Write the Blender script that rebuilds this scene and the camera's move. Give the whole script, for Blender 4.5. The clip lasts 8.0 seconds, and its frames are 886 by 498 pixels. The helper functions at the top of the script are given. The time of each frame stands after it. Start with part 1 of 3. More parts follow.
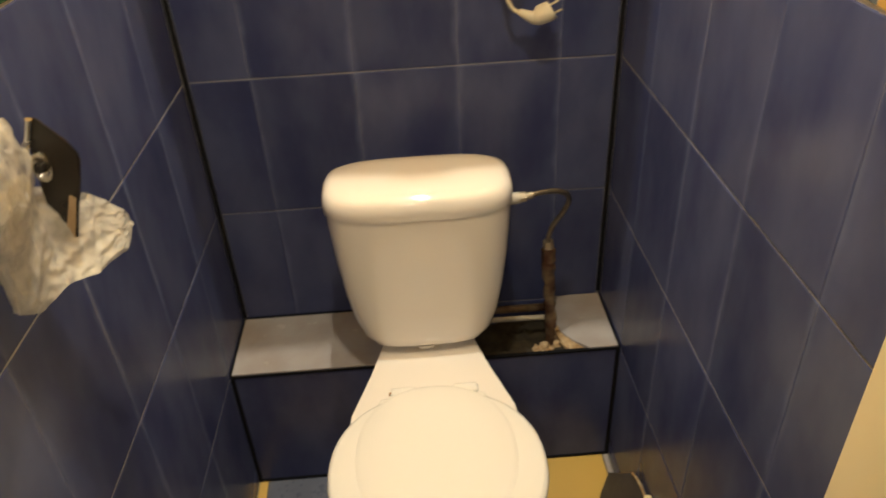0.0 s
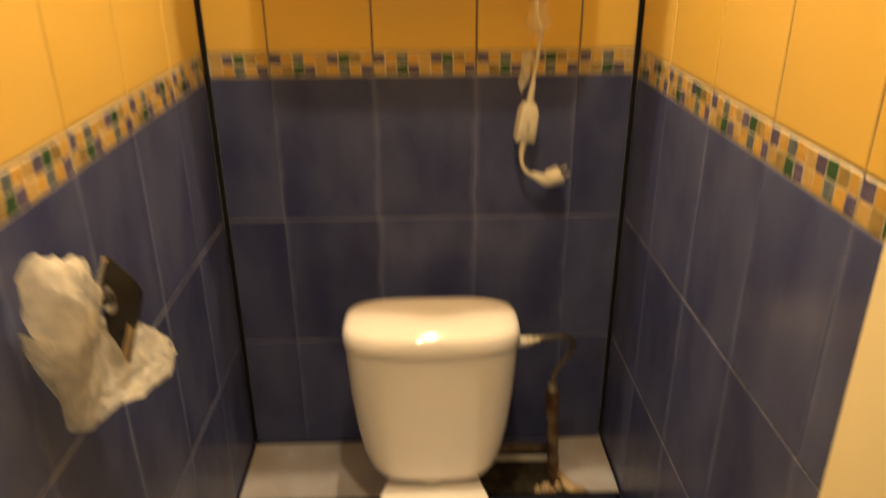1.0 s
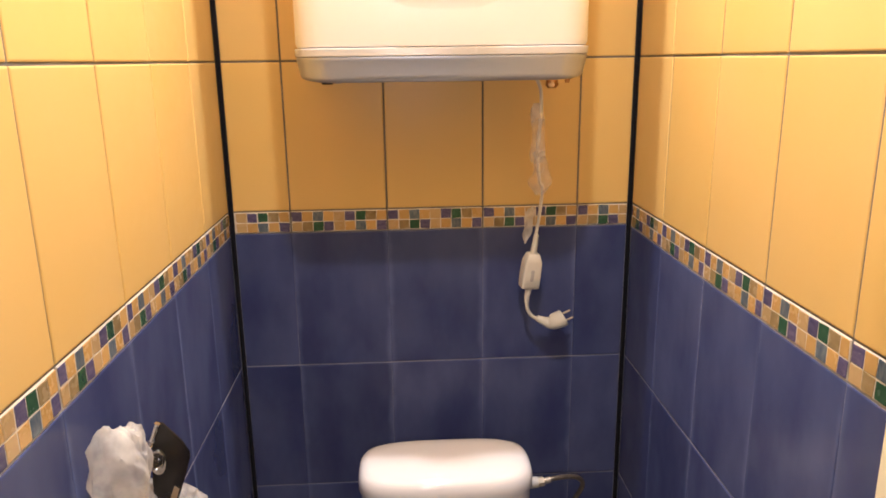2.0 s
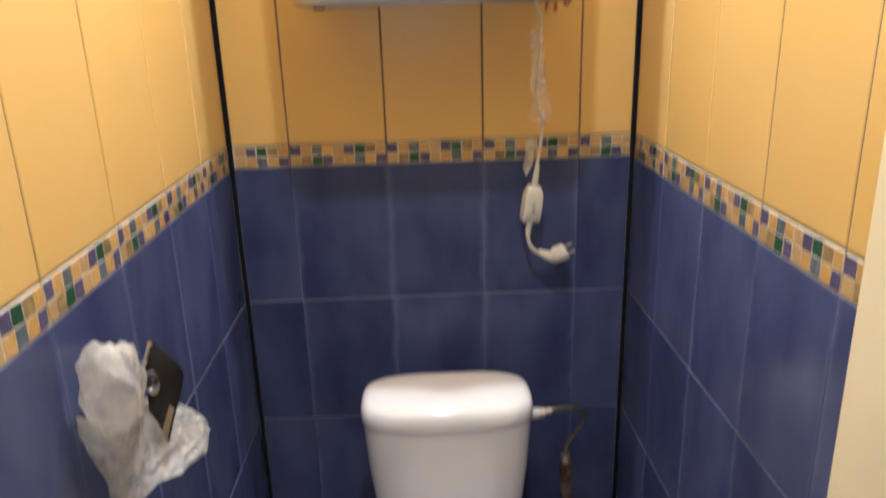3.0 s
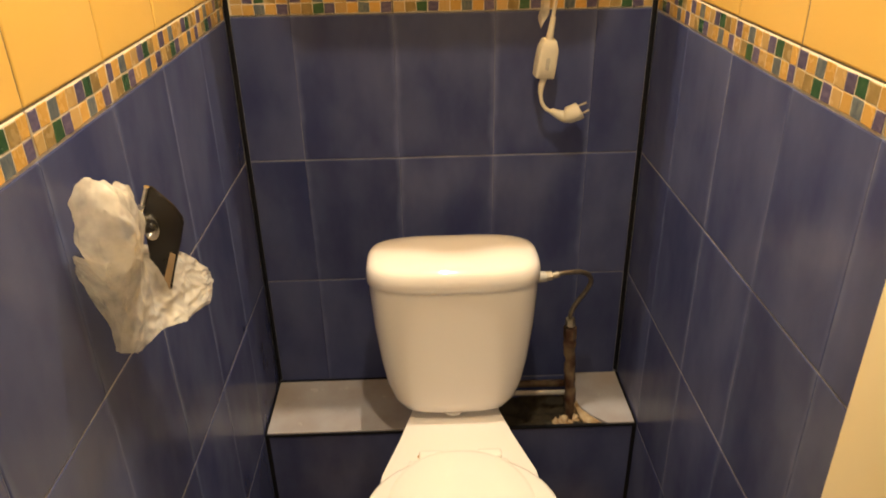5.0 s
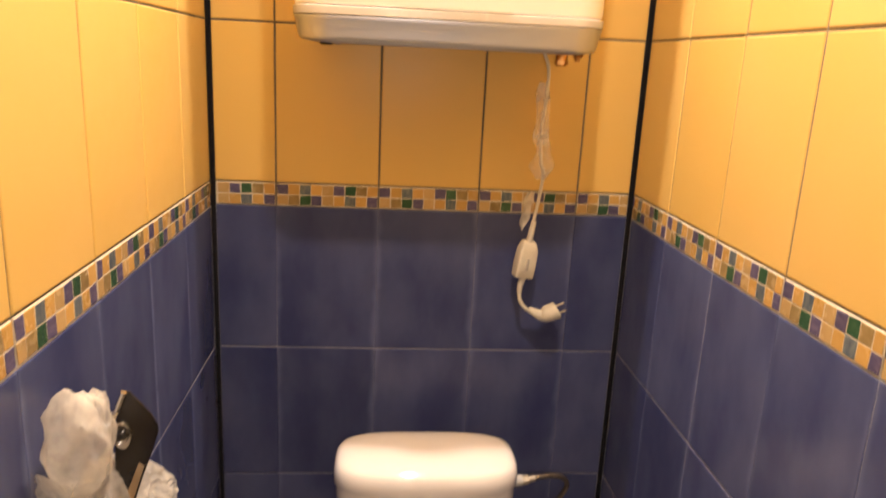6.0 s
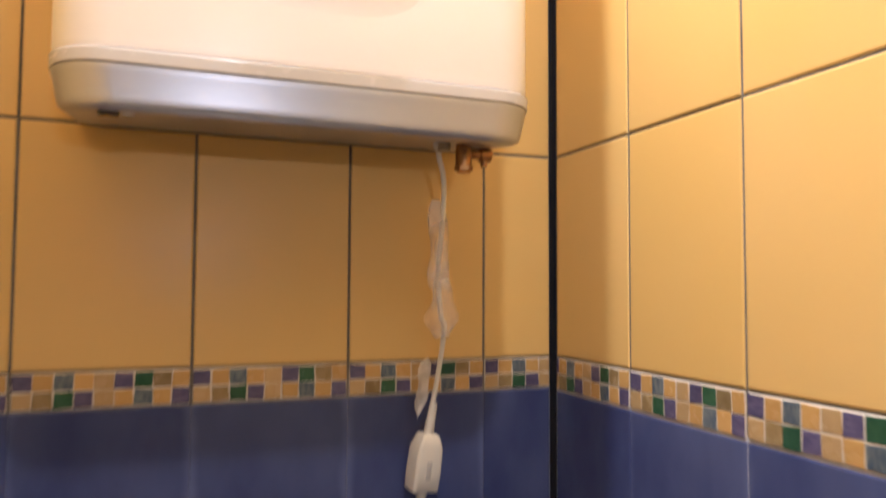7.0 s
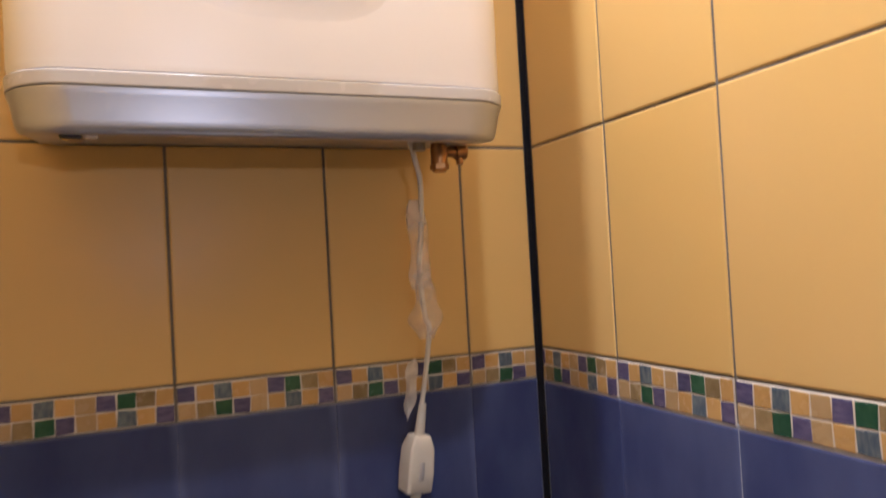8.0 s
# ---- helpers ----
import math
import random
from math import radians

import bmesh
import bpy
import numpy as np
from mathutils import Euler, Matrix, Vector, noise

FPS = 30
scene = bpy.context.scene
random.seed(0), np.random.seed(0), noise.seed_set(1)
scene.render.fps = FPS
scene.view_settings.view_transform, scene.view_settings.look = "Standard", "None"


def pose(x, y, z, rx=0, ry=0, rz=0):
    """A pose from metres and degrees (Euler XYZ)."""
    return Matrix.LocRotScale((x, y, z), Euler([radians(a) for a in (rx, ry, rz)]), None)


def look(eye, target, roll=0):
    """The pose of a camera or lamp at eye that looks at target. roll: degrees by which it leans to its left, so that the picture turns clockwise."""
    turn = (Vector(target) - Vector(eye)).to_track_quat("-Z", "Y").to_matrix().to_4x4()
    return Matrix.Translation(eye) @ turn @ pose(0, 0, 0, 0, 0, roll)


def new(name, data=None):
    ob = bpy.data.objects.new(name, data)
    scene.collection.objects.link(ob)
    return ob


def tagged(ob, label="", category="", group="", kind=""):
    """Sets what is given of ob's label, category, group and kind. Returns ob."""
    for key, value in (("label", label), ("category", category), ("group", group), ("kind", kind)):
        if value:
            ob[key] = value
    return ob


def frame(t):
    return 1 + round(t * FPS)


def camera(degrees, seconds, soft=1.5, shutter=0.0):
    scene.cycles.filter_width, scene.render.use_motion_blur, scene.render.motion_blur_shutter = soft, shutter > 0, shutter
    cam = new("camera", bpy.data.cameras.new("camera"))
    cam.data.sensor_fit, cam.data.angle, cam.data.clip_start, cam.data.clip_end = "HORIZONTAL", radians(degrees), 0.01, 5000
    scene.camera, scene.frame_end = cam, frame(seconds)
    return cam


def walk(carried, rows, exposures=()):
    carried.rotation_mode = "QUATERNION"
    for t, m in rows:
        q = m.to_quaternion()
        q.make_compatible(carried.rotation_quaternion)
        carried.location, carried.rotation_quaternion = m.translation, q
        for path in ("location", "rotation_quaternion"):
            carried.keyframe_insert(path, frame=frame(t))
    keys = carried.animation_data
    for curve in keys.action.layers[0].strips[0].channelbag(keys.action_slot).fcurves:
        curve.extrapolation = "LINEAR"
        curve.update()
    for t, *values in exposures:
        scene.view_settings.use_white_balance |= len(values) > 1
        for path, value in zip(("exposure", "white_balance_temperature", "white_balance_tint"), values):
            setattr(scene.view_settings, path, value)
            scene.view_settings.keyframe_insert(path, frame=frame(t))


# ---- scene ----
cam = camera(62.5, 8.0, soft=1.75, shutter=0.5)
PATH = [
    (0, (0.431, -1.361, 1.413), (0.485, 0.299, 0.298), -3.2),
    (0.5, (0.466, -1.379, 1.411), (0.352, 0.254, 0.261), -3.9),
    (0.8, (0.463, -1.399, 1.436), (0.419, 0.341, 0.451), -2.3),
    (0.9, (0.45, -1.407, 1.466), (0.471, 0.371, 0.55), -0.6),
    (1, (0.42, -1.438, 1.482), (0.467, 0.392, 0.676), -0.4),
    (1.5, (0.358, -1.483, 1.542), (0.494, 0.43, 0.973), -0.5),
    (1.7, (0.355, -1.489, 1.563), (0.482, 0.443, 1.062), -0.6),
    (2.8, (0.393, -1.5, 1.546), (0.444, 0.427, 1.013), -1.5),
    (3, (0.396, -1.5, 1.518), (0.445, 0.4, 0.897), -1.7),
    (3.5, (0.397, -1.491, 1.467), (0.425, 0.307, 0.591), -2.3),
    (4, (0.406, -1.481, 1.448), (0.445, 0.272, 0.485), -2.0),
    (5.5, (0.367, -1.463, 1.481), (0.418, 0.37, 0.682), -0.4),
    (6, (0.329, -1.433, 1.506), (0.502, 0.498, 1.012), 2.8),
    (6.3, (0.28, -1.366, 1.476), (0.627, 0.554, 1.038), 3.1),
    (6.5, (0.318, -1.254, 1.421), (0.706, 0.683, 1.104), 2.1),
    (6.7, (0.296, -1.13, 1.399), (0.757, 0.803, 1.176), -1.0),
    (7, (0.292, -0.974, 1.366), (0.998, 0.894, 1.472), 0.3),
    (7.5, (0.306, -0.931, 1.377), (1.084, 0.9, 1.584), -2.1),
    (8, (0.290, -0.963, 1.393), (1.058, 0.882, 1.440), -3.1),
]
EXPOSURES = [
    (0.0, 0.03, 7000, 7), (0.5, -0.12, 7700, 2), (1.0, -0.1, 9600, 12), (1.5, 0.23, 6700, 25), (3.0, 0.03, 4950, 15), (3.5, 0.02, 5450, 9), (4.0, 0.08, 6600, 9),
    (5.5, 0.28, 7500, 18), (6.0, 0.26, 6700, 25), (6.5, 0.28, 5150, 26), (7.0, 0.0, 5000, 23), (7.5, -0.28, 4750, 23), (8.0, -0.37, 4850, 26),
]
walk(cam, [(t, look(eye, target, roll)) for t, eye, target, roll in PATH], EXPOSURES)

# ---------------------------------------------------------------- light


def ceiling_spot(x, y, z, watts, size):
    """A downlight set in the ceiling."""
    lamp = bpy.data.lights.new("downlight", "AREA")
    lamp.shape, lamp.size, lamp.energy, lamp.color = "DISK", size, watts, (1.0, 0.94, 0.77)
    new("downlight", lamp).location = (x, y, z)


ceiling_spot(0.435, -0.370, 2.56, 18.5, 0.04)
ceiling_spot(0.45, -0.88, 2.50, 10.0, 0.055)
# fixed stand-in for the torch carried with the camera, glinting in the glazed tiles and the cistern
torch = bpy.data.lights.new("torch_stand_in", "SPOT")
# power set to brighten the surfaces that face the doorway
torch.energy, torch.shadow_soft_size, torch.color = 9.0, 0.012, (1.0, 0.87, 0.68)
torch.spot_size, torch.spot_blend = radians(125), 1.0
new("torch_stand_in", torch).matrix_world = look((0.36, -1.56, 1.50), (0.42, 0.0, 1.10))
world = bpy.data.worlds.new("hall_gloom")
world.use_nodes = True
world.node_tree.nodes["Background"].inputs["Color"].default_value = (0.9, 0.7, 0.5, 1)
world.node_tree.nodes["Background"].inputs["Strength"].default_value = 0.02
scene.world = world

# ---------------------------------------------------------------- materials


def material(name, colour, rough=0.5, metal=0.0, second=None, scale=6.0, amount=0.5, bump=0.0, bump_scale=60.0,
             rnd=0.0, coat=0.0, transmission=0.0, stretch=(1, 1, 1), rough_var=0.08, detail=5.0, sub=0.0, spec=0.5):
    """Procedural surface: two colours mixed by noise at a coarse and a fine scale, roughness breakup and fine relief."""
    m = bpy.data.materials.new(name)
    m.use_nodes = True
    nt = m.node_tree
    n, l = nt.nodes, nt.links
    b = n["Principled BSDF"]
    co = n.new("ShaderNodeTexCoord")
    mp = n.new("ShaderNodeMapping")
    mp.inputs["Scale"].default_value = stretch
    info = n.new("ShaderNodeObjectInfo")
    shift = n.new("ShaderNodeVectorMath")
    shift.operation = "SCALE"
    shift.inputs[0].default_value = (31.0, 17.0, 23.0)
    l.new(info.outputs["Random"], shift.inputs["Scale"])
    l.new(shift.outputs[0], mp.inputs["Location"])
    l.new(co.outputs["Object"], mp.inputs["Vector"])
    big = n.new("ShaderNodeTexNoise")
    big.inputs["Scale"].default_value, big.inputs["Detail"].default_value = scale, detail
    l.new(mp.outputs[0], big.inputs["Vector"])
    fine = n.new("ShaderNodeTexNoise")
    fine.inputs["Scale"].default_value, fine.inputs["Detail"].default_value = bump_scale, 4.0
    l.new(mp.outputs[0], fine.inputs["Vector"])
    ramp = n.new("ShaderNodeMapRange")
    ramp.interpolation_type = "SMOOTHSTEP"
    ramp.inputs["From Min"].default_value, ramp.inputs["From Max"].default_value = 0.22, 0.78
    ramp.inputs["To Max"].default_value = amount
    l.new(big.outputs["Fac"], ramp.inputs["Value"])
    mix = n.new("ShaderNodeMix")
    mix.data_type = "RGBA"
    mix.inputs["A"].default_value = (*colour, 1)
    mix.inputs["B"].default_value = (*(second or [c * 0.8 for c in colour]), 1)
    l.new(ramp.outputs[0], mix.inputs["Factor"])
    hsv = n.new("ShaderNodeHueSaturation")
    tone = n.new("ShaderNodeMapRange")
    tone.inputs["To Min"].default_value, tone.inputs["To Max"].default_value = 1 - rnd, 1 + rnd
    l.new(info.outputs["Random"], tone.inputs["Value"])
    l.new(tone.outputs[0], hsv.inputs["Value"])
    l.new(mix.outputs["Result"], hsv.inputs["Color"])
    l.new(hsv.outputs[0], b.inputs["Base Color"])
    rr = n.new("ShaderNodeMapRange")
    rr.inputs["From Min"].default_value, rr.inputs["From Max"].default_value = 0.2, 0.8
    rr.inputs["To Min"].default_value, rr.inputs["To Max"].default_value = max(rough - rough_var, 0.02), min(rough + rough_var, 1)
    l.new(fine.outputs["Fac"], rr.inputs["Value"])
    l.new(rr.outputs[0], b.inputs["Roughness"])
    b.inputs["Metallic"].default_value = metal
    b.inputs["Specular IOR Level"].default_value = spec
    b.inputs["Coat Weight"].default_value = coat
    b.inputs["Coat Roughness"].default_value = 0.06
    b.inputs["Transmission Weight"].default_value = transmission
    b.inputs["Subsurface Weight"].default_value = sub
    if bump:
        bp = n.new("ShaderNodeBump")
        bp.inputs["Strength"].default_value, bp.inputs["Distance"].default_value = bump, 0.002
        l.new(fine.outputs["Fac"], bp.inputs["Height"])
        l.new(bp.outputs[0], b.inputs["Normal"])
    return m


BLUE_ARGS = dict(rough=0.25, second=(0.088, 0.106, 0.218), scale=6, amount=0.9, rnd=0.10, stretch=(1.5, 1, 0.8), bump_scale=9, rough_var=0.02, detail=4.0, spec=0.21)
BLUE = material("blue_glaze", (0.038, 0.047, 0.133), **BLUE_ARGS)
BLUE_PLAIN = material("blue_glaze_plain", (0.038, 0.047, 0.133), **BLUE_ARGS)


def add_edge_streaks(m):
    """The glaze is rubbed paler in ragged streaks along the upright edges of each tile."""
    n, l = m.node_tree.nodes, m.node_tree.links
    b = n["Principled BSDF"]
    base = b.inputs["Base Color"].links[0].from_socket
    co, info, sep = n.new("ShaderNodeTexCoord"), n.new("ShaderNodeObjectInfo"), n.new("ShaderNodeSeparateXYZ")
    l.new(co.outputs["Object"], sep.inputs[0])
    away = n.new("ShaderNodeMath")
    away.operation = "ABSOLUTE"
    l.new(sep.outputs["X"], away.inputs[0])
    wave, grow, shift = n.new("ShaderNodeTexNoise"), n.new("ShaderNodeMath"), n.new("ShaderNodeVectorMath")
    shift.operation = "ADD"
    l.new(co.outputs["Object"], shift.inputs[0])
    l.new(info.outputs["Random"], shift.inputs[1])
    wave.inputs["Scale"].default_value, wave.inputs["Detail"].default_value = 16, 2
    l.new(shift.outputs[0], wave.inputs["Vector"])
    grow.operation = "MULTIPLY_ADD"
    grow.inputs[1].default_value = 0.022
    l.new(wave.outputs["Fac"], grow.inputs[0])
    l.new(away.outputs[0], grow.inputs[2])
    band = n.new("ShaderNodeMapRange")
    band.interpolation_type = "SMOOTHSTEP"
    band.inputs["From Min"].default_value, band.inputs["From Max"].default_value = 0.098, 0.114
    band.inputs["To Max"].default_value = 0.60
    l.new(grow.outputs[0], band.inputs["Value"])
    mix = n.new("ShaderNodeMix")
    mix.data_type = "RGBA"
    mix.inputs["B"].default_value = (0.135, 0.162, 0.300, 1)
    l.new(band.outputs[0], mix.inputs["Factor"])
    l.new(base, mix.inputs["A"])
    l.new(mix.outputs["Result"], b.inputs["Base Color"])


add_edge_streaks(BLUE)
YELLOW = material("yellow_glaze", (0.655, 0.430, 0.118), 0.33, second=(0.690, 0.468, 0.165), scale=3, amount=0.7,
                  bump_scale=45, rnd=0.04, rough_var=0.05, detail=2.0, spec=0.22)
WHITE_TILE = material("white_glaze", (0.44, 0.425, 0.455), 0.22, second=(0.33, 0.28, 0.26), scale=9, amount=0.9, bump=0.03,
                      bump_scale=40, rnd=0.04)
# lighter grout copy: light caught by the side-wall joints, put into the colour
SIDE_GROUT = material("side_grout_lit", (0.50, 0.51, 0.55), 0.9, second=(0.30, 0.31, 0.36), scale=10, amount=0.8, bump=0.4, bump_scale=240)
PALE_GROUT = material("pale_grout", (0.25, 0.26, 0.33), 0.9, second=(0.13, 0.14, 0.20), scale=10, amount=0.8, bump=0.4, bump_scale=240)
GROUT = material("grey_grout", (0.20, 0.18, 0.15), 0.9, second=(0.10, 0.085, 0.07), scale=14, amount=0.8, bump=0.4, bump_scale=240)
BLACK = material("black_sealant", (0.005, 0.005, 0.008), 0.75, second=(0.012, 0.012, 0.015), scale=30, bump=0.3, bump_scale=150, spec=0.15)
LISTELLO = material("border_glaze", (0.66, 0.60, 0.49), 0.35, second=(0.55, 0.47, 0.35), scale=40, amount=0.6, bump=0.1, bump_scale=200)
CHIP_YELLOW = material("mosaic_yellow", (0.56, 0.35, 0.11), 0.25, second=(0.48, 0.27, 0.07), scale=60, rnd=0.10)
CHIP_TAN = material("mosaic_tan", (0.50, 0.345, 0.15), 0.25, second=(0.40, 0.26, 0.10), scale=60, rnd=0.10)
CHIP_PURPLE = material("mosaic_purple", (0.070, 0.058, 0.125), 0.22, second=(0.150, 0.130, 0.215), scale=70, amount=0.85, rnd=0.15, stretch=(1, 1, 3))
CHIP_BLUE = material("mosaic_blue", (0.070, 0.095, 0.130), 0.22, second=(0.200, 0.225, 0.215), scale=70, amount=0.85, rnd=0.15, stretch=(3, 1, 1))
CHIP_GREEN = material("mosaic_green", (0.025, 0.075, 0.035), 0.22, second=(0.05, 0.12, 0.06), scale=70, amount=0.85, rnd=0.15)
CHIP_BROWN = material("mosaic_brown", (0.22, 0.155, 0.06), 0.25, second=(0.36, 0.26, 0.12), scale=60, amount=0.85, rnd=0.15)
CERAMIC = material("sanitary_ceramic", (0.88, 0.825, 0.785), 0.06, second=(0.86, 0.80, 0.755), scale=3, amount=0.3, coat=0.4,
                   rough_var=0.0)
SEAT_PLASTIC = material("seat_plastic", (0.90, 0.865, 0.825), 0.08, second=(0.88, 0.84, 0.79), scale=2, amount=0.3, rough_var=0.0, detail=2)
ENAMEL = material("white_enamel", (0.82, 0.78, 0.75), 0.30, second=(0.78, 0.73, 0.71), scale=2, amount=0.4, rough_var=0.0)
GREY_PLASTIC = material("silver_grey_plastic", (0.46, 0.47, 0.51), 0.34, second=(0.41, 0.42, 0.46), scale=5, amount=0.6, metal=0.72, rough_var=0.0, detail=2)
PALE_PLASTIC = material("pale_grey_plastic", (0.50, 0.47, 0.43), 0.24, second=(0.45, 0.42, 0.385), scale=6, amount=0.5)
CORD = material("ivory_plastic", (0.70, 0.66, 0.56), 0.42, second=(0.60, 0.55, 0.45), scale=20, amount=0.6)
BRASS = material("tarnished_brass", (0.42, 0.22, 0.07), 0.32, metal=0.9, second=(0.22, 0.10, 0.03), scale=60, amount=0.8, bump=0.2)
STEEL = material("dull_steel", (0.52, 0.46, 0.36), 0.42, metal=0.45, second=(0.24, 0.19, 0.14), scale=50, amount=0.7, bump=0.2, bump_scale=300)
HOSE = material("braided_steel", (0.32, 0.26, 0.19), 0.36, metal=0.7, second=(0.14, 0.11, 0.08), scale=60, amount=0.8, bump=0.3, bump_scale=420)
RUST = material("rusty_pipe", (0.25, 0.185, 0.12), 0.7, second=(0.060, 0.018, 0.008), scale=26, amount=1.2, bump=0.8, bump_scale=120)
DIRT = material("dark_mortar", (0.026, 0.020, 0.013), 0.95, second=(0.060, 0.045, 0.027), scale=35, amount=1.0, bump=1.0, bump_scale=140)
RUBBLE = material("broken_plaster", (0.56, 0.43, 0.28), 0.9, second=(0.22, 0.11, 0.035), scale=55, amount=1.0, bump=0.8, bump_scale=200)
CREAM = material("cream_paint", (0.78, 0.68, 0.43), 0.45, second=(0.72, 0.61, 0.37), scale=5, amount=0.7, bump=0.1, bump_scale=80)
# dark colour for the unseen hall, chosen to keep bounced light low
HALL = material("hall_low_bounce", (0.16, 0.12, 0.08), 0.7, second=(0.11, 0.08, 0.05), scale=4, amount=0.7, bump=0.1, bump_scale=80)
CEILING = material("white_paint", (0.84, 0.81, 0.75), 0.8, second=(0.72, 0.68, 0.60), scale=4, amount=0.5, bump=0.2, bump_scale=90)
GLOSS_BLACK = material("gloss_black", (0.016, 0.013, 0.012), 0.14, second=(0.03, 0.024, 0.02), scale=20, amount=0.5)
TAN_REFLECTION = material("tan_reflection", (0.46, 0.33, 0.20), 0.5, second=(0.30, 0.20, 0.11), scale=30, amount=0.8)
CHROME = material("chrome", (0.85, 0.83, 0.80), 0.24, metal=1.0)
SLATE = material("dark_slate_tile", (0.050, 0.048, 0.060), 0.5, second=(0.08, 0.075, 0.085), scale=20, amount=0.7, bump=0.2)
FLOOR_BLUE = material("blue_grey_floor_glaze", (0.17, 0.185, 0.25), 0.3, second=(0.11, 0.125, 0.185), scale=9, amount=0.8, rnd=0.06)
INK = material("blue_grey_ink", (0.16, 0.19, 0.30), 0.5)


def film_material():
    """Thin milky polythene: partly see-through, partly scattering, with a soft sheen."""
    m = bpy.data.materials.new("milky_film")
    m.use_nodes = True
    n, l = m.node_tree.nodes, m.node_tree.links
    b = n["Principled BSDF"]
    b.inputs["Base Color"].default_value = (0.90, 0.87, 0.81, 1)
    b.inputs["Roughness"].default_value = 0.34
    b.inputs["Specular IOR Level"].default_value = 0.35
    co, noise_tex = n.new("ShaderNodeTexCoord"), n.new("ShaderNodeTexNoise")
    noise_tex.inputs["Scale"].default_value, noise_tex.inputs["Detail"].default_value = 38, 3
    l.new(co.outputs["Object"], noise_tex.inputs["Vector"])
    bp = n.new("ShaderNodeBump")
    bp.inputs["Strength"].default_value, bp.inputs["Distance"].default_value = 0.7, 0.004
    off, ridge = n.new("ShaderNodeMath"), n.new("ShaderNodeMath")
    off.operation, ridge.operation = "SUBTRACT", "ABSOLUTE"
    off.inputs[1].default_value = 0.5
    l.new(noise_tex.outputs["Fac"], off.inputs[0])
    l.new(off.outputs[0], ridge.inputs[0])
    l.new(ridge.outputs[0], bp.inputs["Height"])
    l.new(bp.outputs[0], b.inputs["Normal"])
    clear, sheer, back = n.new("ShaderNodeBsdfTransparent"), n.new("ShaderNodeBsdfTranslucent"), n.new("ShaderNodeMixShader")
    sheer.inputs["Color"].default_value = (0.88, 0.83, 0.72, 1)
    l.new(bp.outputs[0], sheer.inputs["Normal"])
    back.inputs["Fac"].default_value = 0.45
    l.new(b.outputs[0], back.inputs[1])
    l.new(sheer.outputs[0], back.inputs[2])
    see, rng = n.new("ShaderNodeMixShader"), n.new("ShaderNodeMapRange")
    rng.inputs["From Min"].default_value, rng.inputs["From Max"].default_value = 0.3, 0.7
    rng.inputs["To Min"].default_value, rng.inputs["To Max"].default_value = 0.38, 0.74
    l.new(noise_tex.outputs["Fac"], rng.inputs["Value"])
    l.new(rng.outputs[0], see.inputs["Fac"])
    l.new(clear.outputs[0], see.inputs[1])
    l.new(back.outputs[0], see.inputs[2])
    l.new(see.outputs[0], n["Material Output"].inputs["Surface"])
    return m


FILM = film_material()


def clear_film_material():
    """Clear sticky tape: nearly see-through, with a faint milky sheen."""
    m = bpy.data.materials.new("clear_tape")
    m.use_nodes = True
    n, l = m.node_tree.nodes, m.node_tree.links
    b = n["Principled BSDF"]
    b.inputs["Base Color"].default_value = (0.78, 0.70, 0.64, 1)
    b.inputs["Roughness"].default_value = 0.5
    clear, mix, tex, rng = n.new("ShaderNodeBsdfTransparent"), n.new("ShaderNodeMixShader"), n.new("ShaderNodeTexNoise"), n.new("ShaderNodeMapRange")
    co = n.new("ShaderNodeTexCoord")
    l.new(co.outputs["Object"], tex.inputs["Vector"])
    tex.inputs["Scale"].default_value = 28
    rng.inputs["From Min"].default_value, rng.inputs["From Max"].default_value = 0.35, 0.7
    rng.inputs["To Min"].default_value, rng.inputs["To Max"].default_value = 0.10, 0.40
    l.new(tex.outputs["Fac"], rng.inputs["Value"])
    l.new(rng.outputs[0], mix.inputs["Fac"])
    l.new(clear.outputs[0], mix.inputs[1])
    l.new(b.outputs[0], mix.inputs[2])
    l.new(mix.outputs[0], n["Material Output"].inputs["Surface"])
    return m


TAPE = clear_film_material()

# ---------------------------------------------------------------- mesh helpers


def part(name, bm, mat, parent=None, label="", smooth=False):
    """Links a bmesh as one mesh object, under a thing or a part if one is given."""
    me = bpy.data.meshes.new(name)
    bmesh.ops.recalc_face_normals(bm, faces=bm.faces)
    bm.to_mesh(me)
    bm.free()
    me.materials.append(mat)
    if smooth:
        me.shade_smooth()
        me.set_sharp_from_angle(angle=radians(50))
    ob = new(name, me)
    if parent:
        ob.parent = parent
    return tagged(ob, label)


def thing(name, label, category, group="", at=(0, 0, 0)):
    ob = tagged(new(name), label, category, group)
    ob.empty_display_size = 0.05
    ob.location = at
    return ob


def box(lo, hi, bevel=0.0, segments=2):
    bm = bmesh.new()
    bmesh.ops.create_cube(bm, size=1)
    for v in bm.verts:
        v.co = [(a + b) / 2 + c * (b - a) for a, b, c in zip(lo, hi, v.co)]
    if bevel:
        bmesh.ops.bevel(bm, geom=bm.edges[:], offset=bevel, segments=segments, affect="EDGES", profile=0.5)
    return bm


def loft(rings, closed_top=True, closed_bottom=True, bm=None):
    """A skin over rings of equal count."""
    bm = bm or bmesh.new()
    made = [[bm.verts.new(p) for p in ring] for ring in rings]
    count = len(made[0])
    for a, b in zip(made, made[1:]):
        for k in range(count):
            bm.faces.new((a[k], a[(k + 1) % count], b[(k + 1) % count], b[k]))
    if closed_bottom:
        bm.faces.new(made[0][::-1])
    if closed_top:
        bm.faces.new(made[-1])
    return bm


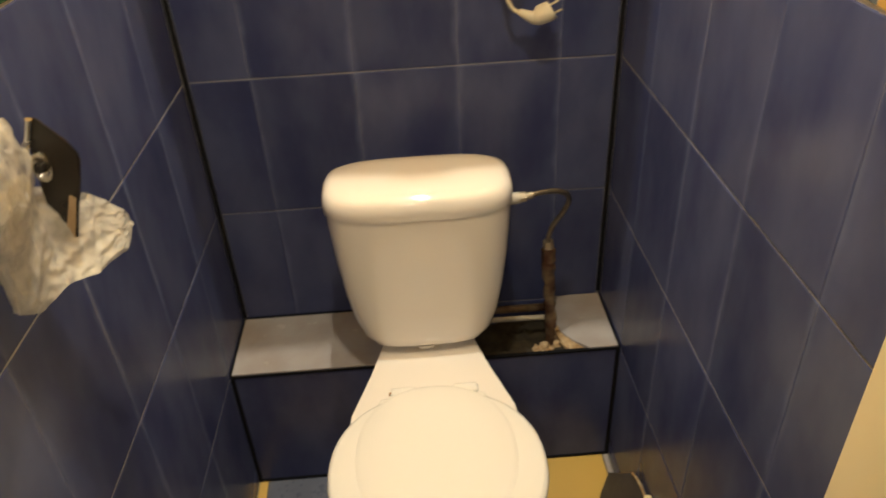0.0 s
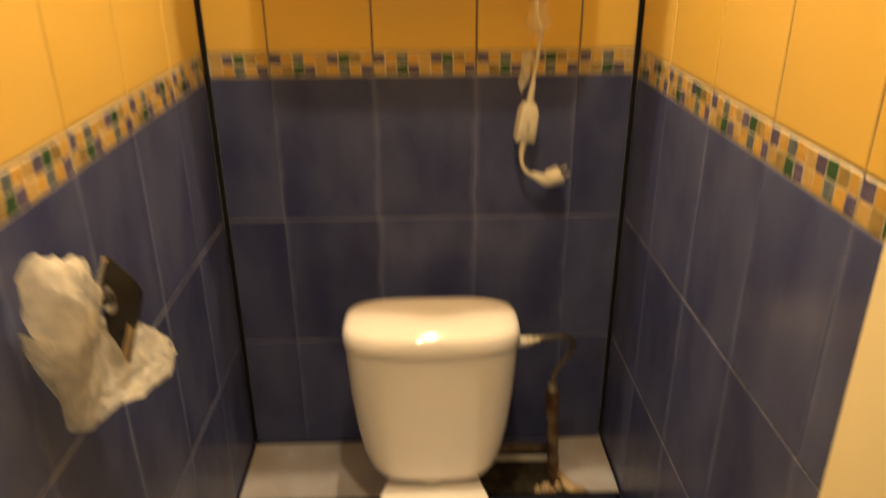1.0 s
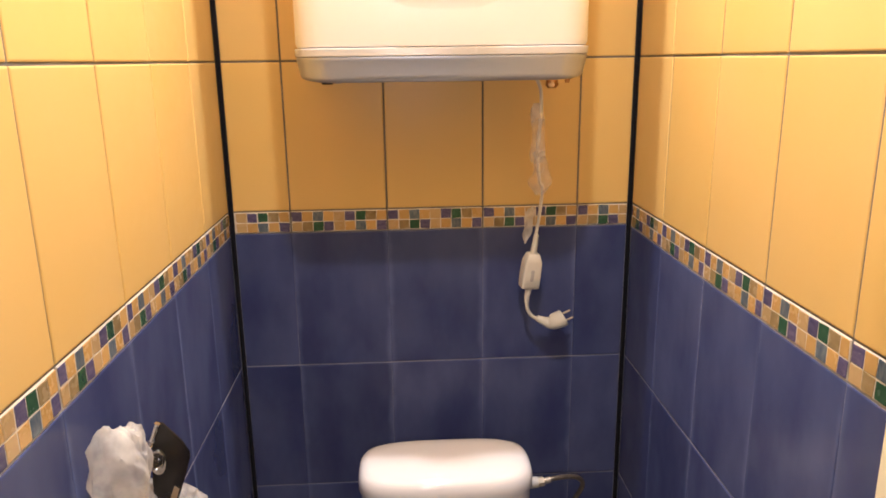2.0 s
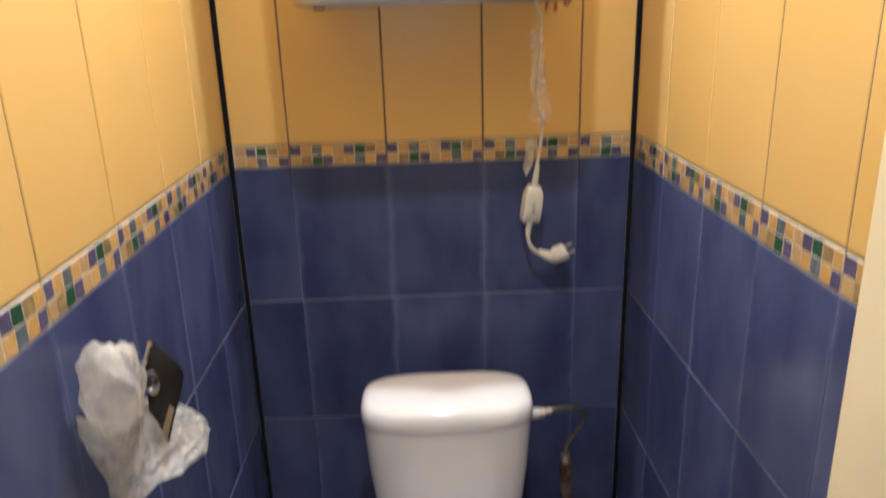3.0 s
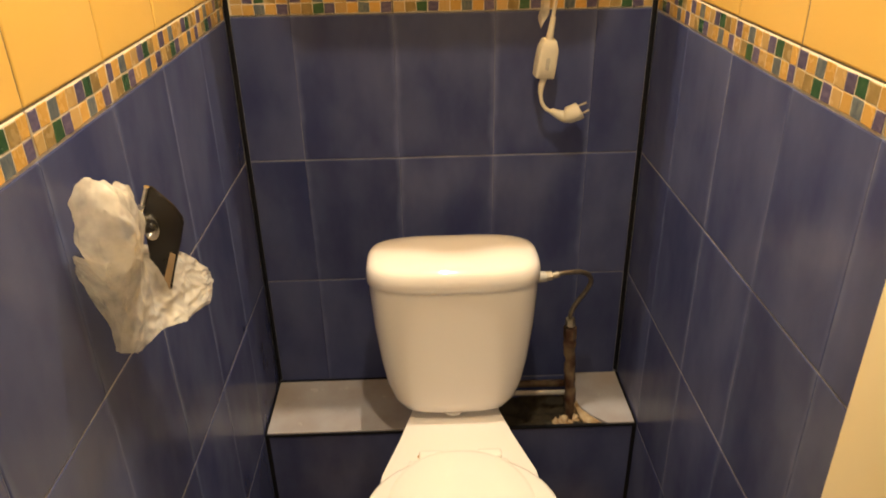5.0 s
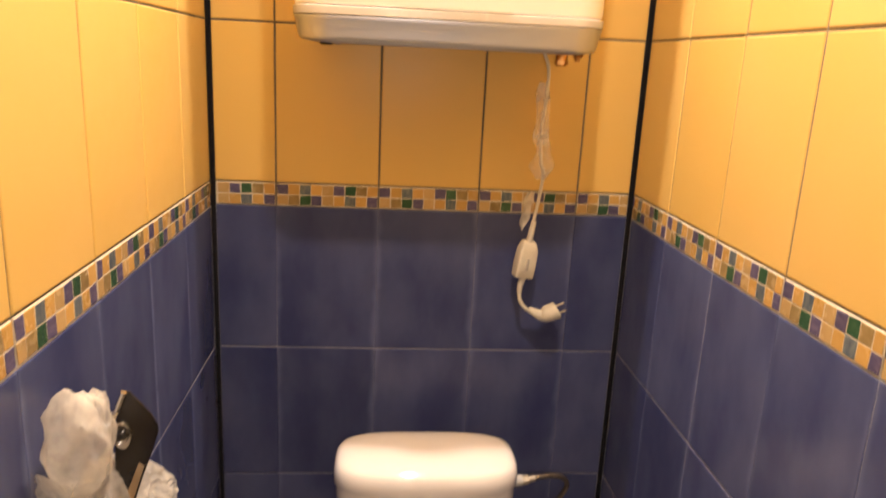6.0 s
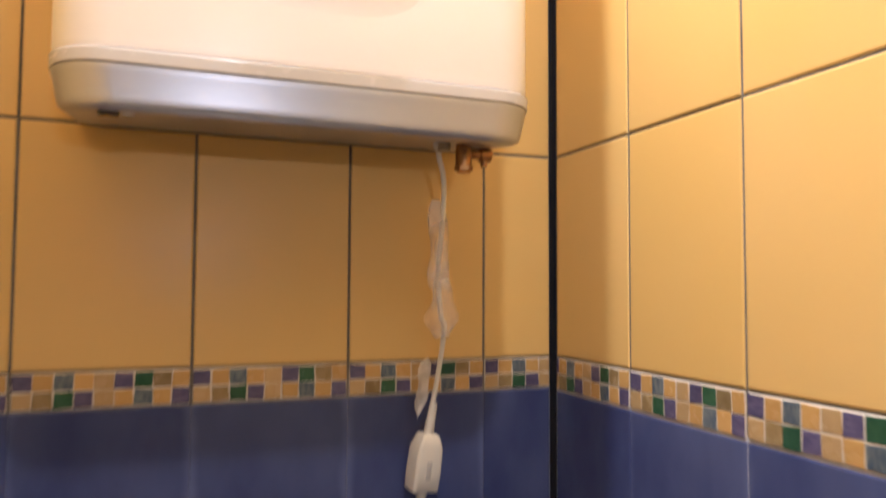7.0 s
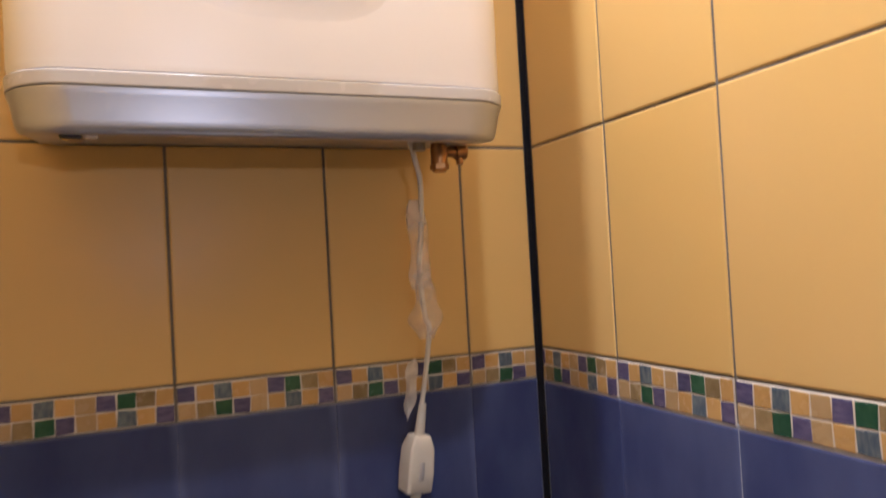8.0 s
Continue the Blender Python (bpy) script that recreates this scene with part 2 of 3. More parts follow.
def oval(cx, cy, z, a, b, power=2.0, count=48, front=1.0):
    """A superellipse ring in a level plane; front stretches its half towards -y."""
    ring = []
    for k in range(count):
        t = 2 * math.pi * k / count
        c, s = math.cos(t), math.sin(t)
        x = a * math.copysign(abs(c) ** (2 / power), c)
        y = b * math.copysign(abs(s) ** (2 / power), s)
        ring.append((cx + x, cy + y * (front if y < 0 else 1.0), z))
    return ring


def tube(points, radius, count=10, smooth_steps=6):
    """A round tube along a Catmull-Rom curve through points; radius is a number or one per point."""
    pts = [Vector(p) for p in points]
    radii = radius if isinstance(radius, (list, tuple)) else [radius] * len(pts)
    path, sizes = [], []
    for k in range(len(pts) - 1):
        p0, p1, p2, p3 = pts[max(k - 1, 0)], pts[k], pts[k + 1], pts[min(k + 2, len(pts) - 1)]
        for j in range(smooth_steps):
            t = j / smooth_steps
            path.append(0.5 * (2 * p1 + (p2 - p0) * t + (2 * p0 - 5 * p1 + 4 * p2 - p3) * t * t + (3 * p1 - p0 - 3 * p2 + p3) * t ** 3))
            sizes.append(radii[k] + (radii[k + 1] - radii[k]) * t)
    path.append(pts[-1])
    sizes.append(radii[-1])
    rings, side = [], None
    for k, p in enumerate(path):
        ahead = (path[min(k + 1, len(path) - 1)] - path[max(k - 1, 0)]).normalized()
        if side is None:
            side = ahead.orthogonal().normalized()
        side = (side - ahead * side.dot(ahead)).normalized()
        up = ahead.cross(side)
        rings.append([p + sizes[k] * (math.cos(2 * math.pi * j / count) * side + math.sin(2 * math.pi * j / count) * up) for j in range(count)])
    return loft(rings)


def prism(outline, z0, z1, bevel=0.0):
    """A level outline raised from z0 to z1."""
    bm = loft([[(x, y, z0) for x, y in outline], [(x, y, z1) for x, y in outline]])
    if bevel:
        bmesh.ops.bevel(bm, geom=bm.edges[:], offset=bevel, segments=2, affect="EDGES", profile=0.5)
    return bm


# ---------------------------------------------------------------- large structure
WIDTH, FRONT, TOP = 0.84, -1.10, 2.62
BORDER_LOW, BORDER_TOP = 1.218, 1.264
BACKING = 0.0018


def structure(name, bm, mat, label):
    return tagged(part(name, bm, mat), label, kind="structure")


wall_back = structure("wall_back", box((-0.14, BACKING, 0), (WIDTH + 0.14, 0.14, TOP)), GROUT, "grey grouted wall tiled blue below and yellow above")
wall_left = structure("wall_left", box((-0.14, FRONT, 0), (-BACKING, BACKING, TOP)), GROUT, "grey grouted side wall with blue and yellow tiles")
wall_right = structure("wall_right", box((WIDTH + BACKING, FRONT, 0), (WIDTH + 0.14, BACKING, TOP)), GROUT, "grey grouted side wall with blue and yellow tiles")
structure("floor_hall", box((-0.9, -2.6, -0.1), (1.7, FRONT, 0.0)), HALL, "unseen hall floor, coloured dark to cut bounced light")
floor = structure("floor", box((-0.9, FRONT, -0.1), (1.7, 0.14, -0.0015)), GROUT, "grey grouted floor under yellow and blue tiles")
structure("ceiling", box((-0.9, -2.6, TOP), (1.7, 0.14, TOP + 0.1)), CEILING, "plain white painted ceiling")
DOOR_L, DOOR_R = 0.03, 0.657
structure("wall_front_1", box((-0.9, FRONT - 0.09, 0), (DOOR_L - 0.06, FRONT, TOP)), CREAM, "cream painted wall beside the doorway")
structure("wall_front_2", box((DOOR_R + 0.11, FRONT - 0.09, 0), (1.7, FRONT, TOP)), CREAM, "cream painted wall beside the doorway")
structure("wall_front_3", box((DOOR_L - 0.06, FRONT - 0.09, 2.06), (DOOR_R + 0.11, FRONT, TOP)), CREAM, "cream painted wall over the doorway")
structure("wall_hall_1", box((-1.0, -2.7, 0), (1.8, -2.6, TOP)), HALL, "unseen hall wall, coloured dark to cut bounced light")
structure("wall_hall_2", box((-1.0, -2.6, 0), (-0.9, FRONT - 0.09, TOP)), HALL, "unseen hall wall, coloured dark to cut bounced light")
structure("wall_hall_3", box((1.7, -2.6, 0), (1.8, FRONT - 0.09, TOP)), HALL, "unseen hall wall, coloured dark to cut bounced light")


def door_frame():
    root = tagged(thing("door_frame", "cream painted wooden door frame around the open doorway", "door frame"), kind="structure")
    for name, lo, hi in (("jamb", (DOOR_R, FRONT - 0.062, 0), (DOOR_R + 0.11, FRONT + 0.004, 2.06)),
                         ("stop_strip", (DOOR_R + 0.0006, FRONT - 0.10, 0), (DOOR_R + 0.11, FRONT - 0.0635, 2.06)),
                         ("jamb", (DOOR_L - 0.06, FRONT - 0.10, 0), (DOOR_L, FRONT + 0.004, 2.06)),
                         ("lintel", (DOOR_L, FRONT - 0.10, 2.0), (DOOR_R, FRONT + 0.004, 2.06))):
        part(name, box(lo, hi, 0.003), CREAM, root, smooth=True)
    part("casing", box((DOOR_R + 0.085, FRONT - 0.112, 0), (DOOR_R + 0.15, FRONT - 0.1, 2.10), 0.003), CREAM, root, smooth=True)


door_frame()
# side walls take the lit copy of the grout, the back wall the darker one
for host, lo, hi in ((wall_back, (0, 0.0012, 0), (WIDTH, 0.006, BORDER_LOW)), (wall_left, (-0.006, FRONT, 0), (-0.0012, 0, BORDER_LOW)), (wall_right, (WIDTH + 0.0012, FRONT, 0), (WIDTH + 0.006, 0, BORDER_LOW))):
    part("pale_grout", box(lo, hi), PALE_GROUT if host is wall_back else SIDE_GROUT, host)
for x0, sign, name in ((0.0, 1, "corner_joint_1"), (WIDTH, -1, "corner_joint_2")):
    s = 0.0085 * sign
    structure(name, prism([(x0, 0.0), (x0 + s, -0.0008), (x0 + s * 0.5, -0.003), (x0 + s * 0.08, -0.0075)], 0.35, TOP), BLACK, "black sealant strip up the tiled corner")

# ---------------------------------------------------------------- boiler
BX, BW, BD = 0.433, 0.251, 0.258
HEATER_RISE = 0.007


def boiler_ring(z, grow=0.0, corner=0.055, y_back=-0.002, rise=0.0):
    """The rounded box outline of the heater at a height, grown by some millimetres."""
    a, front = BW + grow, -BD - grow
    pts = [(BX - a, y_back), (BX + a, y_back)]
    for cx, sgn, start in ((BX + a - corner, 1, 0), (BX - a + corner, -1, 90)):
        for k in range(9):
            t = radians(start + 90 * k / 8)
            pts.append((cx + corner * math.cos(t), front + corner - corner * math.sin(t)))
    return [(x, y, z + rise * (y - front) / BD) for x, y in pts]


def boiler():
    root = thing("water_heater", "white enamelled water heater with silver-grey base on tiled wall", "water heater", at=(BX, 0, 1.53))
    shift = Matrix.Translation((-BX, 0, HEATER_RISE - 1.53))

    def add(name, bm, mat, parent=root, label=""):
        bm.transform(shift)
        return part(name, bm, mat, parent, label, smooth=True)

    body = [boiler_ring(1.578, -0.004), boiler_ring(1.584, -0.002), boiler_ring(2.27, -0.002), boiler_ring(2.29, -0.010), boiler_ring(2.30, -0.03)]
    add("body", loft(body), ENAMEL, label="white enamelled body")
    add("rim", loft([boiler_ring(z, g) for z, g in ((1.5625, -0.012), (1.5625, -0.003), (1.5628, -0.0012), (1.5636, -0.0006), (1.5646, -0.0006), (1.5740, -0.0002), (1.5752, -0.0002), (1.5760, -0.0008), (1.5764, -0.002), (1.5764, -0.012))]),
        PALE_PLASTIC, label="pale plastic rim")
    base = [boiler_ring(z, g, rise=r) for z, g, r in ((1.530, -0.05, 0.030), (1.522, -0.030, 0.035), (1.5208, -0.022, 0.036), (1.5206, -0.0155, 0.036), (1.5214, -0.0115, 0.035), (1.5235, -0.0085, 0.033), (1.528, -0.0070, 0.028),
                                                      (1.533, -0.0062, 0.022), (1.555, -0.0030, 0.003), (1.5595, -0.0018, 0.0), (1.5618, -0.0018, 0.0), (1.5622, -0.008, 0.0))]
    add("base_cover", loft(base, closed_bottom=True), GREY_PLASTIC, label="silver-grey plastic base cover")
    add("wall_bracket", box((BX - 0.2, -0.03, 2.15), (BX + 0.2, -0.001, 2.2), 0.003), STEEL)
    add("cable_inlet", box((0.228, -0.240, 1.5178), (0.247, -0.224, 1.536), 0.002), GLOSS_BLACK, label="small black socket in the base")
    add("foot_clip", box((0.249, -0.238, 1.5190), (0.260, -0.226, 1.536), 0.002), PALE_PLASTIC)
    # control panel on the front
    front = -BD + 0.004
    # shallow pad standing in for a dish round the panel, leaning out towards its top to darken
    dish = []
    for grow, lift in ((0.058, -0.0020), (0.050, 0.0004), (0.042, 0.0018), (0.033, 0.0030), (0.022, 0.0040), (0.0, 0.0044)):
        ring = oval(0.436, 0, 0, 0.062 + grow, 0.078 + grow, 3.6, 56)
        dish.append([(x, front + 0.0005 - lift - 0.24 * min(max(0.0, z + 0.11), 0.05) * max(0.0, lift) / 0.0044, 1.750 + z) for x, z, _ in ring])
    add("panel_surround", loft(dish, closed_bottom=False), ENAMEL)
    front -= 0.0150
    panel = []
    for grow, y in ((0.0, front - 0.001), (0.0, front - 0.006), (-0.004, front - 0.009)):
        panel.append([(x, y, 1.755 + z) for x, z, _ in oval(0.437, 0, 0, 0.074 + grow, 0.075 + grow, 5.0, 48)])
    ctl = add("control_panel", loft(panel), GREY_PLASTIC, label="grey rounded control panel")
    for k in range(4):
        x = 0.445 + 0.012 * k
        add("mark", box((x, front - 0.0105, 1.684), (x + 0.006, front - 0.0085, 1.6885)), INK, ctl)
    knob = [[(0.435 + r * math.cos(2 * math.pi * k / 28), y, 1.765 + r * math.sin(2 * math.pi * k / 28)) for k in range(28)] for r, y in ((0.026, front - 0.008), (0.025, front - 0.022), (0.021, front - 0.025))]
    add("knob", loft(knob), PALE_PLASTIC, ctl)
    return root


boiler()


def safety_valve():
    root = thing("safety_valve", "tarnished brass safety valve screwed under the water heater", "valve", at=(0.638, -0.13, 1.545))
    shift = Matrix.Translation((-0.638, 0.13, -1.545))

    def add(name, bm, mat=BRASS):
        bm.transform(shift)
        return part(name, bm, mat, root, smooth=True)

    add("valve_body", tube([(0.638, -0.13, 1.549), (0.638, -0.13, 1.538), (0.638, -0.13, 1.522), (0.638, -0.13, 1.510)], [0.009, 0.0105, 0.0105, 0.0085], 14, 3))
    add("outlet_collar", tube([(0.638, -0.13, 1.519), (0.638, -0.13, 1.513)], [0.0118, 0.0118], 6, 1))
    add("side_arm", tube([(0.640, -0.13, 1.535), (0.662, -0.13, 1.535)], 0.0065, 12, 2))
    add("side_cap", tube([(0.660, -0.13, 1.535), (0.674, -0.13, 1.535)], 0.0095, 8, 1))
    add("drip_spout", tube([(0.666, -0.13, 1.535), (0.666, -0.13, 1.519)], 0.0045, 10, 2))
    add("inlet_stub", tube([(0.612, -0.13, 1.548), (0.612, -0.13, 1.536)], 0.008, 6, 1), STEEL)


safety_valve()


def heater_cord():
    root = thing("power_cord", "ivory power cord with inline safety box and plug, hanging free", "power cord", at=(0.64, -0.1, 1.53))
    shift = Matrix.Translation((-0.64, 0.1, -1.53))

    def add(name, bm, mat=CORD, parent=root, label="", smooth=True):
        bm.transform(shift)
        return part(name, bm, mat, parent, label, smooth)

    add("cable", tube([(0.604, -0.125, 1.552), (0.611, -0.115, 1.530), (0.625, -0.095, 1.500), (0.626, -0.085, 1.44), (0.623, -0.080, 1.39), (0.628, -0.078, 1.33), (0.636, -0.070, 1.312), (0.633, -0.055, 1.25), (0.627, -0.045, 1.20)], 0.0034, 10))
    add("entry_sleeve", tube([(0.602, -0.127, 1.556), (0.606, -0.122, 1.540)], [0.006, 0.0045], 10, 2))
    add("top_sleeve", tube([(0.630, -0.047, 1.212), (0.625, -0.040, 1.168)], [0.0052, 0.0072], 10, 2))
    turn = pose(0.6215, -0.036, 1.133, 4, 6, 8)
    bm = bmesh.new()
    rings = []
    for z, a, b in ((-0.038, 0.0170, 0.013), (-0.0365, 0.0190, 0.015), (-0.012, 0.0195, 0.0165), (0.020, 0.0185, 0.0155), (0.036, 0.0125, 0.012), (0.0375, 0.0110, 0.010)):
        rings.append([turn @ Vector(p) for p in oval(0, 0, z, a, b, 9.0, 32)])
    case = add("safety_box", loft(rings, bm=bm), label="ivory inline safety box")
    bm = box((-0.004, -0.0175, -0.020), (0.003, -0.0135, 0.004), 0.0012)
    bm.transform(turn)
    add("test_button", bm, PALE_PLASTIC, case)
    bm = box((0.016, -0.005, -0.004), (0.0215, 0.004, 0.006), 0.0012)
    bm.transform(turn)
    add("reset_button", bm, PALE_PLASTIC, case)
    add("lower_sleeve", tube([(0.619, -0.038, 1.098), (0.614, -0.038, 1.078), (0.613, -0.038, 1.062)], [0.0072, 0.0062, 0.0050], 10, 3))
    add("plug_lead", tube([(0.613, -0.038, 1.064), (0.616, -0.038, 1.046), (0.626, -0.038, 1.031), (0.640, -0.038, 1.024)], 0.0040, 10, 5))
    plug = add("plug", tube([(0.636, -0.038, 1.027), (0.648, -0.039, 1.021), (0.661, -0.040, 1.016), (0.668, -0.041, 1.017), (0.675, -0.041, 1.020), (0.690, -0.042, 1.026), (0.694, -0.042, 1.028)],
                            [0.0060, 0.0085, 0.0118, 0.0160, 0.0178, 0.0182, 0.0166], 18, 4), label="ivory two-pin plug")
    for dz in (-0.008, 0.008):
        add("pin", tube([(0.690 - dz * 0.4, -0.042, 1.027 + dz), (0.709 - dz * 0.4, -0.043, 1.036 + dz)], 0.0022, 8, 1), STEEL, plug)
    # clear tape wound loosely round the cable
    for z0, z1, x, y, w in ((1.365, 1.480, 0.622, -0.084, 0.019), (1.345, 1.430, 0.628, -0.080, 0.014), (1.300, 1.375, 0.630, -0.077, 0.024)):
        rings = []
        for k in range(12):
            u = k / 11
            r = w * (0.35 + 0.65 * math.sin(math.pi * (0.1 + 0.8 * u)))
            ring = []
            for j in range(14):
                t = 2 * math.pi * j / 14
                q = r * (0.8 + 0.5 * noise.noise(Vector((math.cos(t) * 0.9, math.sin(t) * 0.9, u * 2.5 + z0 * 9))))
                ring.append((x + q * math.cos(t), y + 0.45 * q * math.sin(t), z0 + (z1 - z0) * u))
            rings.append(ring)
        add("tape", loft(rings, False, False), TAPE, label="loose clear sticky tape")
    rings = []
    for k in range(10):
        u = k / 9
        z = 1.268 - 0.076 * u
        x = 0.617 - 0.010 * u
        w = 0.009 * max(0.0, 1 - abs(2 * u - 0.9) / 1.1) + 0.003 * (1 + math.sin(11 * u)) + 0.001
        rings.append([(x - w, -0.050 - 0.012 * math.sin(3 * u), z), (x, -0.058 + 0.01 * u, z + 0.006), (x + w * 0.9, -0.050, z + 0.004), (x, -0.047, z)])
    add("tape_tail", loft(rings), FILM, label="frayed tape end")


heater_cord()

# ---------------------------------------------------------------- boxed-in pipe shelf
SHELF_Z, SHELF_Y = 0.345, -0.193


def pipe_boxing():
    root = tagged(thing("pipe_boxing", "tiled boxing behind the toilet with a broken-open top", "boxing", at=(0.42, SHELF_Y, 0)), kind="structure")
    shift = Matrix.Translation((-0.42, -SHELF_Y, 0))

    def add(name, bm, mat, label="", smooth=False, parent=root):
        bm.transform(shift)
        return part(name, bm, mat, parent, label, smooth)

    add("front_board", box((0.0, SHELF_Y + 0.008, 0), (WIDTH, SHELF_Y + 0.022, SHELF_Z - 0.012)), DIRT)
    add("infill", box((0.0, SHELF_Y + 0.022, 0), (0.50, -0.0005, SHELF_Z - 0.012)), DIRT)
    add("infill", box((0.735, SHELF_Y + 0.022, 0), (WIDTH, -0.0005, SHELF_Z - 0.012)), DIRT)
    # uneven mortar bed in the hole
    bm = bmesh.new()
    nx, ny = 26, 20
    grid = [[bm.verts.new((0.50 + 0.235 * i / nx, SHELF_Y + 0.022 + 0.17 * j / ny, 0.275 + 0.018 * noise.noise(Vector((i * 0.35, j * 0.35, 2))) + 0.008 * noise.noise(Vector((i, j, 5))))) for j in range(ny + 1)] for i in range(nx + 1)]
    for i in range(nx):
        for j in range(ny):
            bm.faces.new((grid[i][j], grid[i + 1][j], grid[i + 1][j + 1], grid[i][j + 1]))
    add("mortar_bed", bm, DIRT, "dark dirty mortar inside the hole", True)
    for x0, x1 in ((0.004, 0.418), (0.422, 0.836)):
        add("tile", box((x0, SHELF_Y, 0.006), (x1, SHELF_Y + 0.008, SHELF_Z - 0.008), 0.0015, 1), BLUE_PLAIN)
    add("tile", prism([(0.004, SHELF_Y + 0.001), (0.358, SHELF_Y + 0.001), (0.358, -0.004), (0.004, -0.004)], SHELF_Z - 0.008, SHELF_Z, 0.001), WHITE_TILE, "white glazed shelf tile")
    add("tile", prism([(0.361, SHELF_Y + 0.001), (0.508, SHELF_Y + 0.001), (0.500, -0.12), (0.515, -0.06), (0.505, -0.004), (0.361, -0.004)], SHELF_Z - 0.008, SHELF_Z, 0.001), WHITE_TILE)
    add("tile", prism([(0.773, SHELF_Y + 0.001), (0.836, SHELF_Y + 0.001), (0.836, -0.004), (0.722, -0.004), (0.716, -0.045), (0.722, -0.085), (0.716, -0.115), (0.727, -0.140), (0.742, -0.165), (0.760, -0.180)],
                      SHELF_Z - 0.008, SHELF_Z, 0.001), WHITE_TILE, "white shelf tile with a broken edge")
    # black sealant along the edges of the boxing
    for lo, hi in (((0.0, SHELF_Y - 0.002, SHELF_Z - 0.0105), (WIDTH, SHELF_Y + 0.006, SHELF_Z - 0.0035)), ((0.0, SHELF_Y - 0.003, 0.0), (0.009, SHELF_Y + 0.004, SHELF_Z - 0.01)),
                   ((WIDTH - 0.009, SHELF_Y - 0.003, 0.0), (WIDTH, SHELF_Y + 0.004, SHELF_Z - 0.01)), ((0.0, SHELF_Y - 0.003, 0.0), (WIDTH, SHELF_Y + 0.004, 0.007)),
                   ((0.0, -0.006, SHELF_Z - 0.004), (0.50, 0.0, SHELF_Z + 0.002)), ((0.0, SHELF_Y, SHELF_Z - 0.004), (0.005, -0.004, SHELF_Z + 0.0015)), ((WIDTH - 0.005, SHELF_Y, SHELF_Z - 0.004), (WIDTH, -0.004, SHELF_Z + 0.0015))):
        add("sealant", box(lo, hi, 0.001, 1), BLACK)
    return root


pipe_boxing()


def crumb(x, y, z, size, seed, mat, name, label):
    """A broken flake: a squashed, dented lump resting on its underside."""
    bm = bmesh.new()
    bmesh.ops.create_icosphere(bm, subdivisions=1, radius=1)
    for v in bm.verts:
        d = 1 + 1.1 * noise.noise(v.co * 1.3 + Vector((seed * 3.1, seed * 2.3, 0)))
        v.co = Vector((v.co.x * size[0], v.co.y * size[1], v.co.z * size[2])) * d
    low = min(v.co.z for v in bm.verts)
    for v in bm.verts:
        v.co.z = max(v.co.z, low * 0.5) - low * 0.5
    bm.transform(pose(0, 0, 0, 0, 0, seed * 47))
    ob = tagged(part(name, bm, mat), label, "debris", "plaster crumbs by the pipe")
    ob.location = (x, y, z)
    return ob


def supply_pipes():
    root = thing("supply_pipe", "rusty water pipe rising from the broken boxing", "pipe", at=(0.70, -0.10, 0.27))
    shift = Matrix.Translation((-0.70, 0.10, -0.27))

    def add(name, bm, mat, label="", parent=root):
        bm.transform(shift)
        return part(name, bm, mat, parent, label, True)

    riser = tube([(0.706, -0.112, 0.255), (0.705, -0.110, 0.33), (0.699, -0.104, 0.42), (0.696, -0.100, 0.50), (0.694, -0.098, 0.535)], [0.0125, 0.0125, 0.012, 0.0125, 0.0115], 18, 14)
    for v in riser.verts:
        k = 0.0045 * noise.noise(v.co * 55) + 0.0016 * noise.noise(v.co * 190)
        v.co += Vector((v.co.x - 0.700, v.co.y + 0.104, 0)).normalized() * k
    add("riser", riser, RUST, "rust-streaked riser")
    add("coupling", tube([(0.695, -0.099, 0.515), (0.694, -0.098, 0.545)], 0.0150, 6, 1), RUST)
    add("nut", tube([(0.694, -0.098, 0.548), (0.693, -0.097, 0.566)], [0.0115, 0.0105], 6, 1), STEEL)
    add("level_pipe", tube([(0.48, -0.062, 0.334), (0.58, -0.063, 0.334), (0.70, -0.066, 0.334)], 0.0065, 12), PALE_PLASTIC, "pale plastic pipe in the hole")
    add("level_pipe", tube([(0.48, -0.016, 0.325), (0.60, -0.017, 0.325), (0.715, -0.018, 0.325)], 0.009, 12), RUST)
    hose = add("hose", tube([(0.628, -0.180, 0.7245), (0.655, -0.176, 0.7275), (0.690, -0.160, 0.720), (0.716, -0.140, 0.700), (0.726, -0.122, 0.672), (0.718, -0.108, 0.638), (0.702, -0.100, 0.605), (0.694, -0.097, 0.580), (0.693, -0.097, 0.562)], 0.0050, 12), HOSE, "dull braided steel hose")
    add("hose_nut", tube([(0.616, -0.181, 0.7235), (0.630, -0.180, 0.7245)], 0.0100, 6, 1), STEEL, parent=hose)
    add("ferrule", tube([(0.632, -0.180, 0.7245), (0.644, -0.178, 0.726)], 0.0065, 10, 1), STEEL, parent=hose)
    add("inlet_collar", tube([(0.588, -0.182, 0.722), (0.618, -0.181, 0.7235)], [0.0125, 0.0115], 12, 1), PALE_PLASTIC, parent=hose)


supply_pipes()
crumb_rng = random.Random(4)
for k in range(18):
    x, y = 0.655 + 0.075 * crumb_rng.random(), -0.182 + 0.026 * crumb_rng.random()
    crumb(x, y, SHELF_Z - 0.0125, (0.003 + 0.008 * crumb_rng.random(), 0.003 + 0.006 * crumb_rng.random(), 0.0025 + 0.003 * crumb_rng.random()), k + 1.3,
          RUBBLE, "plaster_crumb", "crumb of broken cream plaster on the boxing")
flake = prism([(0.711, -0.116), (0.718, -0.112), (0.724, -0.140), (0.741, -0.166), (0.768, -0.184), (0.742, -0.187), (0.722, -0.178), (0.714, -0.150)], 0.3335, 0.3415, 0.0015)
